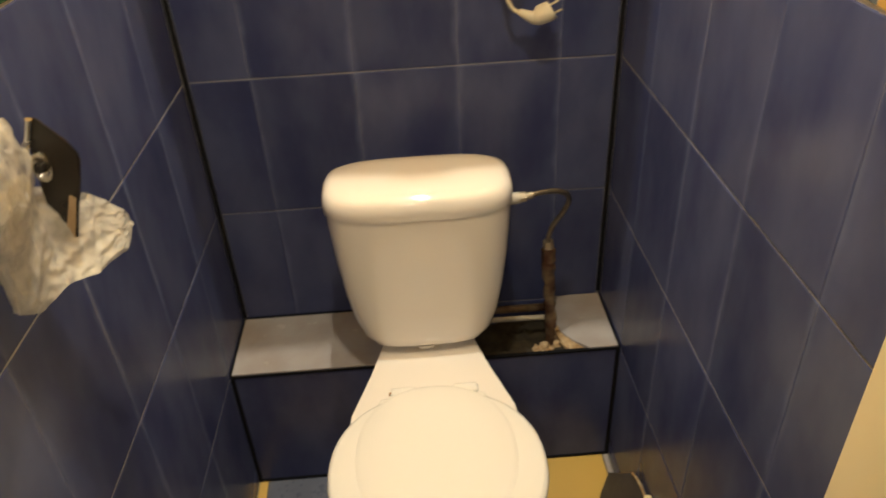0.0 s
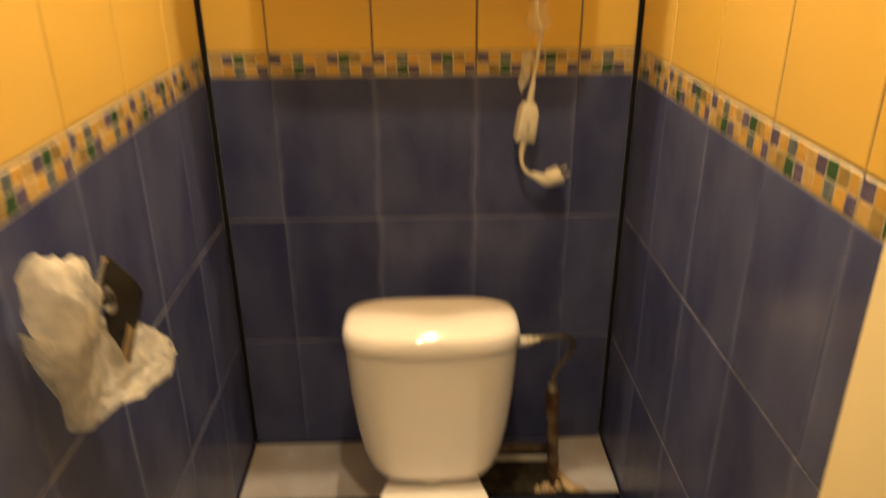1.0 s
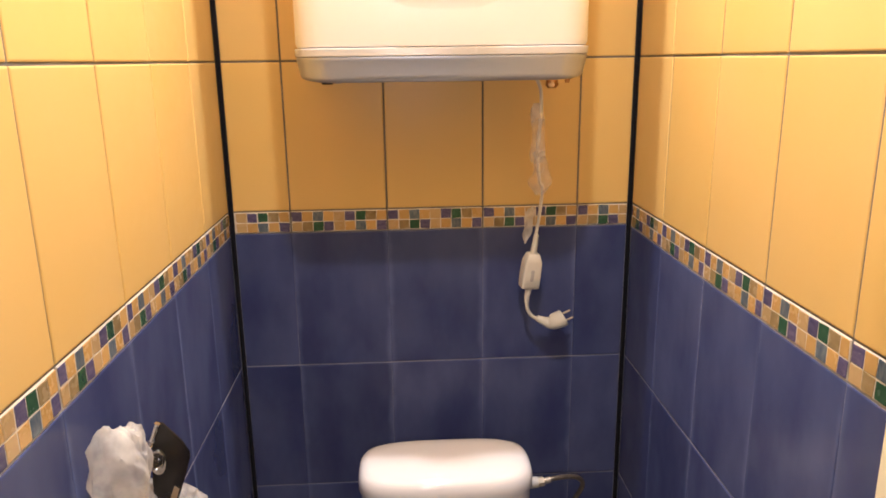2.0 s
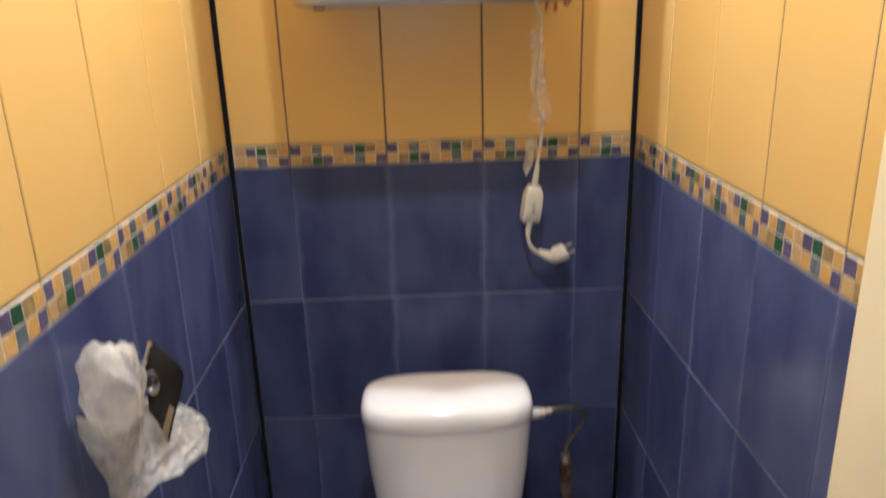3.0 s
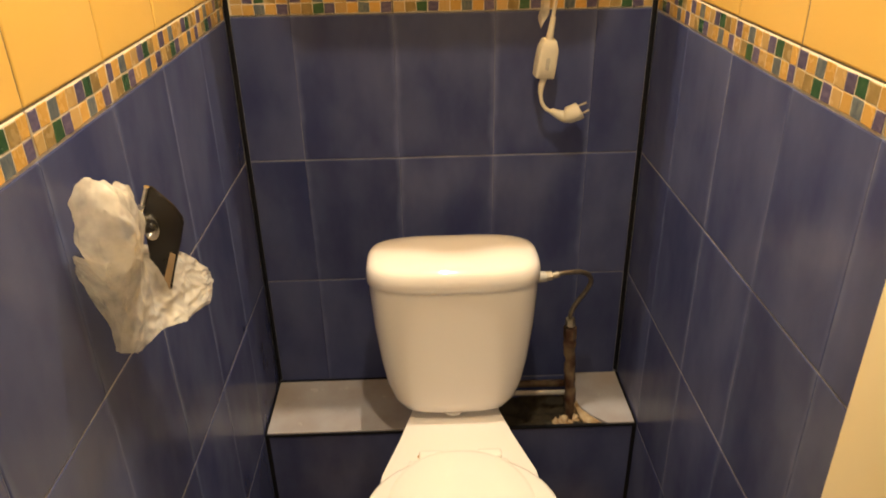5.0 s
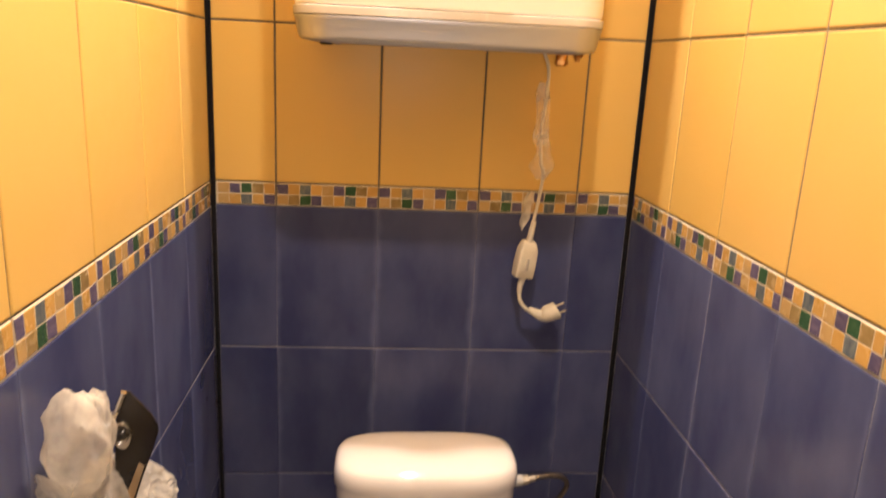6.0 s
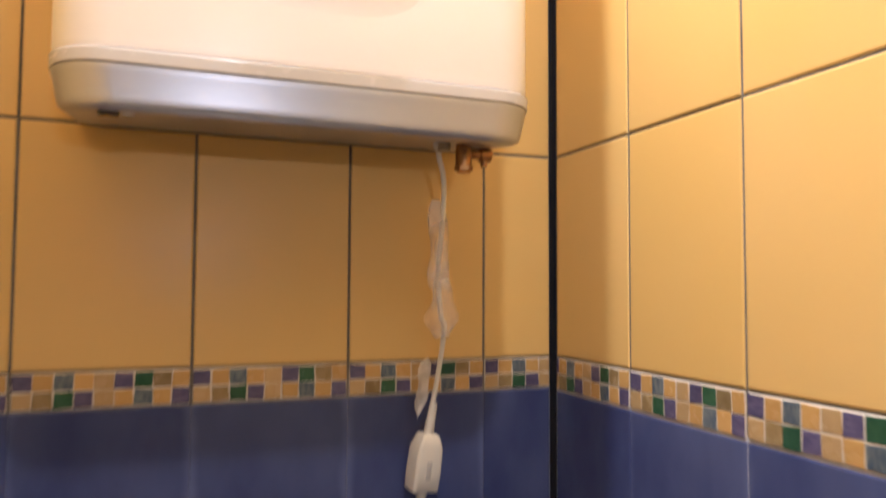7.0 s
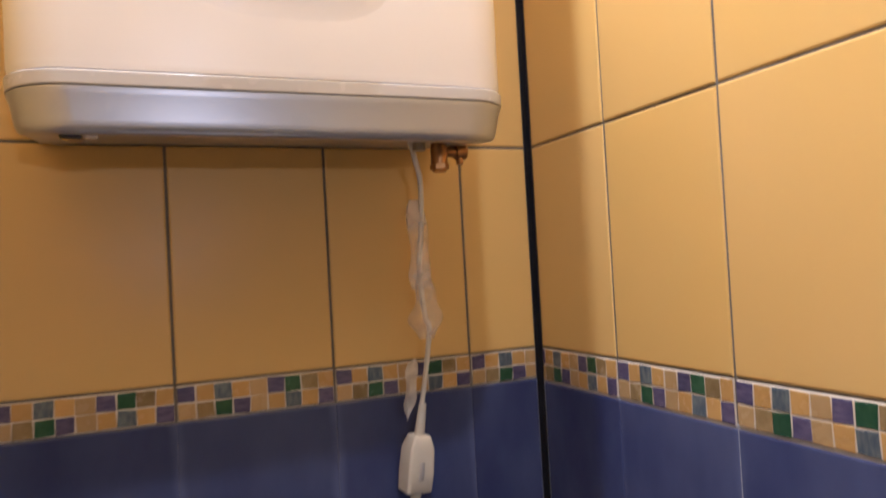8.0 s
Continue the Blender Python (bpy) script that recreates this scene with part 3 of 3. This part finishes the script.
for v in flake.verts:
    v.co.z += 0.006 * noise.noise(v.co * 60) - 0.10 * max(0.0, -0.15 - v.co.y)
tagged(part("plaster_flake", flake, RUBBLE), "brown-stained plaster flake along the broken tile edge", "debris")
for k, (x, y, z, sx, sy, sz) in enumerate(((0.718, -0.118, 0.320, 0.007, 0.024, 0.020), (0.727, -0.148, 0.322, 0.010, 0.018, 0.014), (0.745, -0.172, 0.324, 0.020, 0.010, 0.011), (0.708, -0.160, 0.318, 0.014, 0.010, 0.014))):
    crumb(x, y, z, (sx, sy, sz), k + 30.7, RUBBLE, "plaster_lump", "brown-stained lump of broken plaster by the pipe")
crumb(0.62, -0.13, 0.276, (0.007, 0.007, 0.008), 9.1, RUBBLE, "mortar_knob", "small pale knob in the dark hole")

# ---------------------------------------------------------------- toilet
TX = 0.428


def toilet():
    root = thing("toilet", "white ceramic close-coupled toilet with a closed plastic seat", "toilet", at=(TX, -0.45, 0))
    shift = Matrix.Translation((-TX, 0.45, 0))

    def add(name, bm, mat, label="", parent=root):
        bm.transform(shift)
        return part(name, bm, mat, parent, label, True)

    # pan: foot, waist and rim
    pan = [oval(TX, -0.42, 0.0, 0.105, 0.20, 2.6), oval(TX, -0.42, 0.05, 0.098, 0.19, 2.5), oval(TX, -0.43, 0.16, 0.092, 0.185, 2.3), oval(TX, -0.47, 0.25, 0.125, 0.20, 2.2),
           oval(TX, -0.51, 0.33, 0.162, 0.195, 2.2), oval(TX, -0.525, 0.385, 0.175, 0.178, 2.2), oval(TX, -0.525, 0.398, 0.172, 0.174, 2.2), oval(TX, -0.525, 0.402, 0.160, 0.16, 2.2)]
    add("pan", loft(pan), CERAMIC)
    # level deck that carries the cistern, widening towards the seat
    outline = [(TX - 0.093, -0.085), (TX + 0.093, -0.085), (TX + 0.098, -0.22), (TX + 0.120, -0.30), (TX + 0.155, -0.405), (TX + 0.160, -0.46), (TX - 0.160, -0.46), (TX - 0.155, -0.405), (TX - 0.120, -0.30), (TX - 0.098, -0.22)]
    add("deck", loft([[(TX + (x - TX) * 0.75, y * 0.92 - 0.02, 0.30) for x, y in outline], [(TX + (x - TX) * 0.95, y, 0.37) for x, y in outline], [(x, y, 0.392) for x, y in outline],
                      [(x, y, 0.405) for x, y in outline], [(TX + (x - TX) * 0.975, y * 0.99, 0.412) for x, y in outline]]), CERAMIC)
    # cistern
    cy = -0.184
    shape = ((0.428, 0.078, 0.050), (0.430, 0.102, 0.058), (0.437, 0.117, 0.064), (0.460, 0.133, 0.070), (0.50, 0.145, 0.076), (0.56, 0.155, 0.081), (0.64, 0.164, 0.085), (0.72, 0.169, 0.087), (0.752, 0.1695, 0.087))
    tank = add("cistern", loft([oval(TX, cy, z, a, b, 3.6, 64) for z, a, b in shape]), CERAMIC, "white tapered ceramic cistern")
    lid = ((0.744, 0.166, 0.084), (0.7445, 0.1725, 0.0895), (0.748, 0.174, 0.091), (0.764, 0.1735, 0.0905), (0.777, 0.171, 0.088), (0.785, 0.165, 0.082), (0.790, 0.153, 0.071), (0.7925, 0.125, 0.050), (0.7935, 0.06, 0.025))
    add("cistern_lid", loft([oval(TX, cy, z, a, b, 3.4, 64) for z, a, b in lid]), CERAMIC)
    add("coupling_boss", loft([oval(TX - 0.005, -0.234, z, a, a * 0.6, 2, 20) for z, a in ((0.420, 0.012), (0.424, 0.018), (0.4295, 0.021))]), CERAMIC)
    # seat and lid
    def plate(z0, z1, a, b, dome, cy0):
        return loft([oval(TX, cy0, z0, a - 0.006, b - 0.006, 2.2), oval(TX, cy0, z0 + 0.003, a - 0.001, b - 0.001, 2.2), oval(TX, cy0, (z0 + z1) / 2, a, b, 2.2), oval(TX, cy0, z1 - 0.003, a - 0.003, b - 0.003, 2.2),
                     oval(TX, cy0, z1, a - 0.010, b - 0.010, 2.2), oval(TX, cy0, z1 + dome * 0.6, a * 0.6, b * 0.6, 2.1), oval(TX, cy0, z1 + dome, a * 0.15, b * 0.15, 2)])
    seat = add("seat", plate(0.404, 0.425, 0.187, 0.176, -0.002, -0.538), SEAT_PLASTIC)
    add("seat_lid", plate(0.4205, 0.4290, 0.140, 0.160, 0.002, -0.512), SEAT_PLASTIC)
    add("seat_back", prism([(TX - 0.098, -0.366), (TX + 0.098, -0.366), (TX + 0.128, -0.43), (TX + 0.13, -0.47), (TX - 0.13, -0.47), (TX - 0.128, -0.43)], 0.406, 0.4150, 0.0035), SEAT_PLASTIC)
    for x in (TX - 0.055, TX + 0.064):
        hinge = add("hinge", box((x - 0.024, -0.366, 0.410), (x + 0.024, -0.344, 0.4205), 0.004), SEAT_PLASTIC)
        add("pin", tube([(x - 0.027, -0.356, 0.4155), (x - 0.023, -0.356, 0.4155)], 0.003, 8, 1), BRASS, parent=hinge)


toilet()

# ---------------------------------------------------------------- roll bracket and bag on the side wall


def roll_bracket(root_at=(0.0, -0.66, 1.09)):
    root = thing("holder_bracket", "dark polished side bracket of the roll holder on the tiled wall", "bracket", at=root_at)
    shift = Matrix.Translation((0, 0.66, -1.09))

    def add(name, bm, mat, parent=root, label=""):
        bm.transform(shift)
        return part(name, bm, mat, parent, label, True)

    shape = [(0.048, 1.136), (0.056, 1.134), (0.077, 1.109), (0.0845, 1.094), (0.0845, 1.086), (0.077, 1.062), (0.063, 1.024), (0.050, 0.984), (0.042, 0.984), (0.033, 1.014), (0.036, 1.060), (0.040, 1.100)]
    bm = loft([[(x, -0.6625, z) for x, z in shape], [(x, -0.6575, z) for x, z in shape]])
    bmesh.ops.bevel(bm, geom=[e for e in bm.edges if abs(e.verts[0].co.y - e.verts[1].co.y) < 1e-5], offset=0.0015, segments=2, affect="EDGES")
    plate = add("side_plate", bm, GLOSS_BLACK)
    add("chrome_edge", tube([(0.051, -0.665, 1.136), (0.044, -0.665, 1.119), (0.035, -0.665, 1.099)], 0.0036, 10), CHROME, label="bright chrome edge")
    socket = [[(0.046 + r * 0.6 * math.cos(2 * math.pi * k / 24), y, 1.083 + r * math.sin(2 * math.pi * k / 24)) for k in range(24)] for r, y in ((0.0175, -0.663), (0.0165, -0.6665), (0.011, -0.6655), (0.009, -0.6635))]
    add("spindle_socket", loft(socket), CHROME, plate, "oval chrome spindle socket")
    add("spindle_end", tube([(0.045, -0.664, 1.082), (0.045, -0.671, 1.083)], [0.006, 0.004], 12, 2), GLOSS_BLACK, plate)
    # tan strip laid on the plate as a painted beige reflection
    reflection_outline = [(0.062, 1.048), (0.068, 1.044), (0.049, 0.988), (0.041, 0.994)]
    add("inner_flap", loft([[(x, -0.6640, z) for x, z in reflection_outline], [(x, -0.6632, z) for x, z in reflection_outline]]), TAN_REFLECTION, plate, "pale brown strip painted as a reflection in the plate")
    add("wall_arm", tube([(0.0, -0.658, 1.09), (0.02, -0.659, 1.09), (0.042, -0.660, 1.09)], 0.006, 12), CHROME)


roll_bracket()


def carrier_bag():
    """A thin bag pulled over the roll, its loose mouth hanging below."""
    root = thing("plastic_bag", "crumpled milky plastic bag pulled over the paper roll", "plastic bag", at=(0, -0.72, 1.1))
    shift = Matrix.Translation((0, 0.72, -1.1))

    def add(name, bm):
        bm.transform(shift)
        return part(name, bm, FILM, root, smooth=True)

    bm = bmesh.new()
    rings, count = [], 110
    for k in range(46):
        u = k / 45
        y = -0.802 + 0.128 * u
        cx, cz = 0.047 - 0.018 * u, 1.146 - 0.046 * u
        base = 0.056 * min(1.0, (u / 0.16) ** 0.45 if u > 0 else 0.06) * (1.0 - 0.40 * u)
        ring = []
        for j in range(count):
            t = 2 * math.pi * j / count
            c, s = math.cos(t), math.sin(t)
            at = Vector((base * c, y * 1.1, base * s))
            fold = 0.005 * noise.noise(at * 20) + 0.0055 * (0.3 - abs(noise.noise(at * 48 + Vector((9, 2, 4)))) * 1.6)
            fold += 0.008 * (0.30 - abs(noise.noise(Vector((at.x * 24 + at.y * 8, at.y * 9, at.z * 24 - at.y * 12)) + Vector((3, 7, 1)))) * 1.5)
            fold += 0.0014 * (0.4 - abs(noise.noise(at * 85)) * 2)
            fold += 0.0026 * math.sin(3 * t + 9 * u + 2.2 * noise.noise(at * 14)) * min(1.0, 4 * u)
            fold *= min(1.0, 0.6 + u * 3)
            r = max(base + fold, 0.002)
            ring.append((max(cx + (0.66 - 0.24 * u) * r * c, 0.0025), y + 0.010 * noise.noise(Vector((base * c, u * 0.05, base * s)) * 26) * (1 - u), cz - 0.004 + r * 1.1 * s))
        rings.append(ring)
    add("bag_body", loft(rings, False, True, bm))
    # crest of loose film standing up behind the roll
    bm = bmesh.new()
    crest = []
    for k in range(22):
        u = k / 21
        y = -0.735 + 0.060 * u
        row = []
        for j in range(26):
            t = radians(5 + 170 * j / 25)
            r = 0.030 * math.sin(math.pi * (0.12 + 0.8 * u)) + 0.005 * noise.noise(Vector((j * 0.4, u * 5, 7)))
            row.append(bm.verts.new((0.035 + r * 0.40 * math.cos(t), y, 1.128 + r * 0.95 * math.sin(t))))
        crest.append(row)
    for a, b in zip(crest, crest[1:]):
        for j in range(25):
            bm.faces.new((a[j], a[j + 1], b[j + 1], b[j]))
    add("bag_crest", bm)

    def blend(points, u):
        s = u * (len(points) - 1)
        k = min(int(s), len(points) - 2)
        f = s - k
        return Vector(points[k]).lerp(Vector(points[k + 1]), f * f * (3 - 2 * f) * 0.5 + f * 0.5)

    top = [(0.014, -0.792, 1.112), (0.046, -0.800, 1.104), (0.068, -0.770, 1.122), (0.058, -0.720, 1.104), (0.026, -0.664, 1.062), (0.058, -0.620, 1.027), (0.070, -0.600, 1.003), (0.075, -0.583, 0.982)]
    hem = [(0.010, -0.779, 1.062), (0.008, -0.742, 0.992), (0.014, -0.752, 0.961), (0.030, -0.741, 0.953), (0.052, -0.712, 0.967), (0.068, -0.671, 0.953), (0.084, -0.628, 0.953), (0.080, -0.577, 0.957)]
    for layer in (0.0, 0.012):
        bm = bmesh.new()
        grid, n_u, n_v = [], 150, 64
        for i in range(n_u + 1):
            u = i / n_u
            a, b = blend(top, u), blend(hem, u)
            col = []
            for j in range(n_v + 1):
                v = j / n_v
                p = a.lerp(b, v)
                fall = 0.008 * math.sin(u * 15 + 1.8 * v + layer * 90) * v * (1.25 - v) + 0.016 * noise.noise(Vector((u * 6, v * 2.2, 3 + layer * 40))) * v
                crease = 0.008 * (0.35 - abs(noise.noise(Vector((u * 6 + layer * 70 + v * 2, v * 2.4, 1)))) * 1.4) + 0.0024 * (0.4 - abs(noise.noise(Vector((u * 20, v * 7 + u * 4, 6 + layer)))) * 2)
                crease += 0.0030 * (0.3 - abs(noise.noise(Vector((u * 13 - v * 5, v * 3 + u * 3, 9 + layer * 30)))) * 1.5)
                p += Vector((0.8, -0.6, 0.1)) * (fall * 0.7 + crease - layer * (0.3 + 0.7 * math.sin(math.pi * v)))
                p.x = max(p.x, 0.0025)
                col.append(bm.verts.new(p))
            grid.append(col)
        for i in range(n_u):
            for j in range(n_v):
                bm.faces.new((grid[i][j], grid[i + 1][j], grid[i + 1][j + 1], grid[i][j + 1]))
        add("bag_mouth", bm)


carrier_bag()

# ---------------------------------------------------------------- offcuts on the floor by the side wall


def tile_offcut():
    """A broken dark tile stood on the floor, leaning on the side wall."""
    root = thing("tile_offcut", "dark broken tile with a pale raw edge leaning on the wall", "tile offcut", at=(0.79, -0.44, 0))
    shift = Matrix.Translation((-0.79, 0.44, 0))
    outline = [(-0.335, 0.0), (-0.322, 0.022), (-0.312, 0.078), (-0.352, 0.122), (-0.386, 0.163), (-0.428, 0.176), (-0.520, 0.178), (-0.560, 0.120), (-0.565, 0.0)]
    front = [(0.783 + 0.29 * z, y, z) for y, z in outline]
    bm = loft([front, [(x + 0.0055, y, z) for x, y, z in front]])
    bm.transform(shift)
    part("tile_face", bm, SLATE, root)
    edge = [(x - 0.0012, y, z + 0.0008) for x, y, z in front[4:7]]
    bm = tube(edge, 0.0032, 6, 4)
    bm.transform(shift)
    part("raw_edge", bm, RUBBLE, root, "pale raw edge")


tile_offcut()
ob = tagged(part("cream_block", box((-0.007, -0.015, 0), (0.007, 0.015, 0.024), 0.002), CREAM, smooth=True), "small cream block resting on the leaning tile", "block")
ob.matrix_world = pose(0.8315, -0.486, 0.1805, 0, 0, 4)

# ---------------------------------------------------------------- tiles of walls and floor
tile_meshes = {}


def tile_mesh(w, h, mat):
    """One glazed tile, softly rounded at the rim, standing in the local xz plane with its face towards -y."""
    key = (round(w, 4), round(h, 4), mat.name)
    if key not in tile_meshes:
        bm = bmesh.new()
        rings = []
        for inset, y in ((0.0, 0.0075), (0.0, 0.0016), (0.0007, 0.0005), (0.0024, 0.0)):
            a, b = w / 2 - inset, h / 2 - inset
            rings.append([(-a, y, -b), (a, y, -b), (a, y, b), (-a, y, b)])
        loft(rings, bm=bm)
        bmesh.ops.recalc_face_normals(bm, faces=bm.faces)
        me = bpy.data.meshes.new("tile")
        bm.to_mesh(me)
        bm.free()
        me.materials.append(mat)
        tile_meshes[key] = me
    return tile_meshes[key]


tile_rng = random.Random(11)


def chip_mesh(w, h, mat):
    """One flat painted square of the border, its corners slightly out of true."""
    a, b = w / 2, h / 2
    j = [tile_rng.uniform(-0.0009, 0.0009) for _ in range(8)]
    flat = [(-a + j[0], -b + j[1]), (a + j[2], -b + j[3]), (a + j[4], b + j[5]), (-a + j[6], b + j[7])]
    bm = loft([[(x, 0.0006, z) for x, z in flat], [(x, 0.0, z) for x, z in flat], [(x * 0.94, -0.0003, z * 0.94) for x, z in flat]])
    bmesh.ops.recalc_face_normals(bm, faces=bm.faces)
    me = bpy.data.meshes.new("mosaic_chip")
    bm.to_mesh(me)
    bm.free()
    me.materials.append(mat)
    return me


def lay_tile(parent, m, w, h, mat, name="tile", wobble=0.12):
    ob = new(name, tile_mesh(w, h, mat))
    ob.parent = parent
    j = [tile_rng.uniform(-wobble, wobble) for _ in range(3)]
    ob.matrix_basis = m @ pose(0, tile_rng.uniform(-0.0003, 0.0002), 0, j[0], j[1] * 0.5, j[2])
    return ob


JOINT, BLUE_JOINT = 0.0036, 0.0022
COLS_BACK = [0.0085, 0.124, 0.324, 0.524, 0.724, WIDTH - 0.0085]
COLS_SIDE = [0.0075, 0.191, 0.389, 0.585, 0.782, 0.980, 1.096]
ROWS_BLUE = [0.004, 0.040, 0.335, 0.628, 0.921, BORDER_LOW]
ROWS_YELLOW = [BORDER_TOP, 1.564, 1.864, 2.164, 2.464, TOP]
P, B, G, N, Y, T = CHIP_PURPLE, CHIP_BLUE, CHIP_GREEN, CHIP_BROWN, CHIP_YELLOW, CHIP_TAN
MOSAIC = ([P, Y, B, Y, T, P, G, N, Y], [T, N, G, P, T, Y, B, Y, P])


def border_piece(parent, m, w, offset, low):
    """A strip tile with two rows of small painted squares. offset: where along the 0.2 m pattern the strip begins."""
    h = BORDER_TOP - low - JOINT * 0.6
    strip = lay_tile(parent, m, w, h, LISTELLO, "border_tile", 0.05)
    pitch = 0.1975 / 9
    for k in range(9):
        x0, x1 = max(k * pitch, offset) - offset, min((k + 1) * pitch, offset + w) - offset
        if x1 - x0 < 0.004:
            continue
        for row, mats in enumerate(MOSAIC):
            mat = mats[k]
            sq = new("mosaic_chip", chip_mesh(x1 - x0 - 0.0012, h / 2 - 0.0026, mat))
            sq.parent = strip
            sq.matrix_basis = pose(-w / 2 + (x0 + x1) / 2, -0.0002, (0.5 - row) * (h / 2 - 0.0008), 0, tile_rng.uniform(-1.2, 1.2), 0)


def tile_wall(parent, cols, place, low, starts):
    """Courses of blue tiles, a mosaic border and yellow tiles. place(s, z): pose of a tile at s along the wall."""
    for n, (a, b) in enumerate(zip(cols, cols[1:])):
        for rows, mat, gap in ((ROWS_BLUE[:-1] + [low], BLUE, BLUE_JOINT), (ROWS_YELLOW, YELLOW, JOINT)):
            side = gap if mat is YELLOW else 0.0 if parent is wall_back else 0.0003
            lo = a + (side / 2 if n else 0)
            hi = b - (side / 2 if n < len(cols) - 2 else 0)
            w, s = hi - lo, (lo + hi) / 2
            for z0, z1 in zip(rows, rows[1:]):
                lay_tile(parent, place(s, (z0 + z1) / 2), w, z1 - z0 - gap, mat)
        full = 0.1975
        offset = (full - w if starts[n] == "end" else 0.0) if w < full - 0.004 else 0.0
        border_piece(parent, place(s, (low + BORDER_TOP) / 2), w, max(offset, 0), low)


tile_wall(wall_back, COLS_BACK, lambda s, z: pose(s, 0, z), BORDER_LOW, ["end"] + ["start"] * 4)
tile_wall(wall_right, COLS_SIDE, lambda s, z: pose(WIDTH, -s, z, 0, 0, -90), BORDER_LOW - 0.004, ["end"] + ["start"] * 5)
tile_wall(wall_left, COLS_SIDE, lambda s, z: pose(0, -s, z, 0, 0, 90), BORDER_LOW - 0.004, ["start"] + ["end"] * 5)
floor_x = [0.0, 0.024, 0.226, 0.428, 0.630, 0.826, WIDTH]
floor_y = [-0.190, -0.347, -0.549, -0.751, -0.953, -1.10]
for i, (x0, x1) in enumerate(zip(floor_x, floor_x[1:])):
    for j, (y0, y1) in enumerate(zip(floor_y, floor_y[1:])):
        lay_tile(floor, pose((x0 + x1) / 2, (y0 + y1) / 2, 0.0, -90, 0, 0), x1 - x0 - 0.003, y0 - y1 - 0.003, YELLOW if (i + j) % 2 == 0 else WHITE_TILE if i == 5 else FLOOR_BLUE, wobble=0.06)
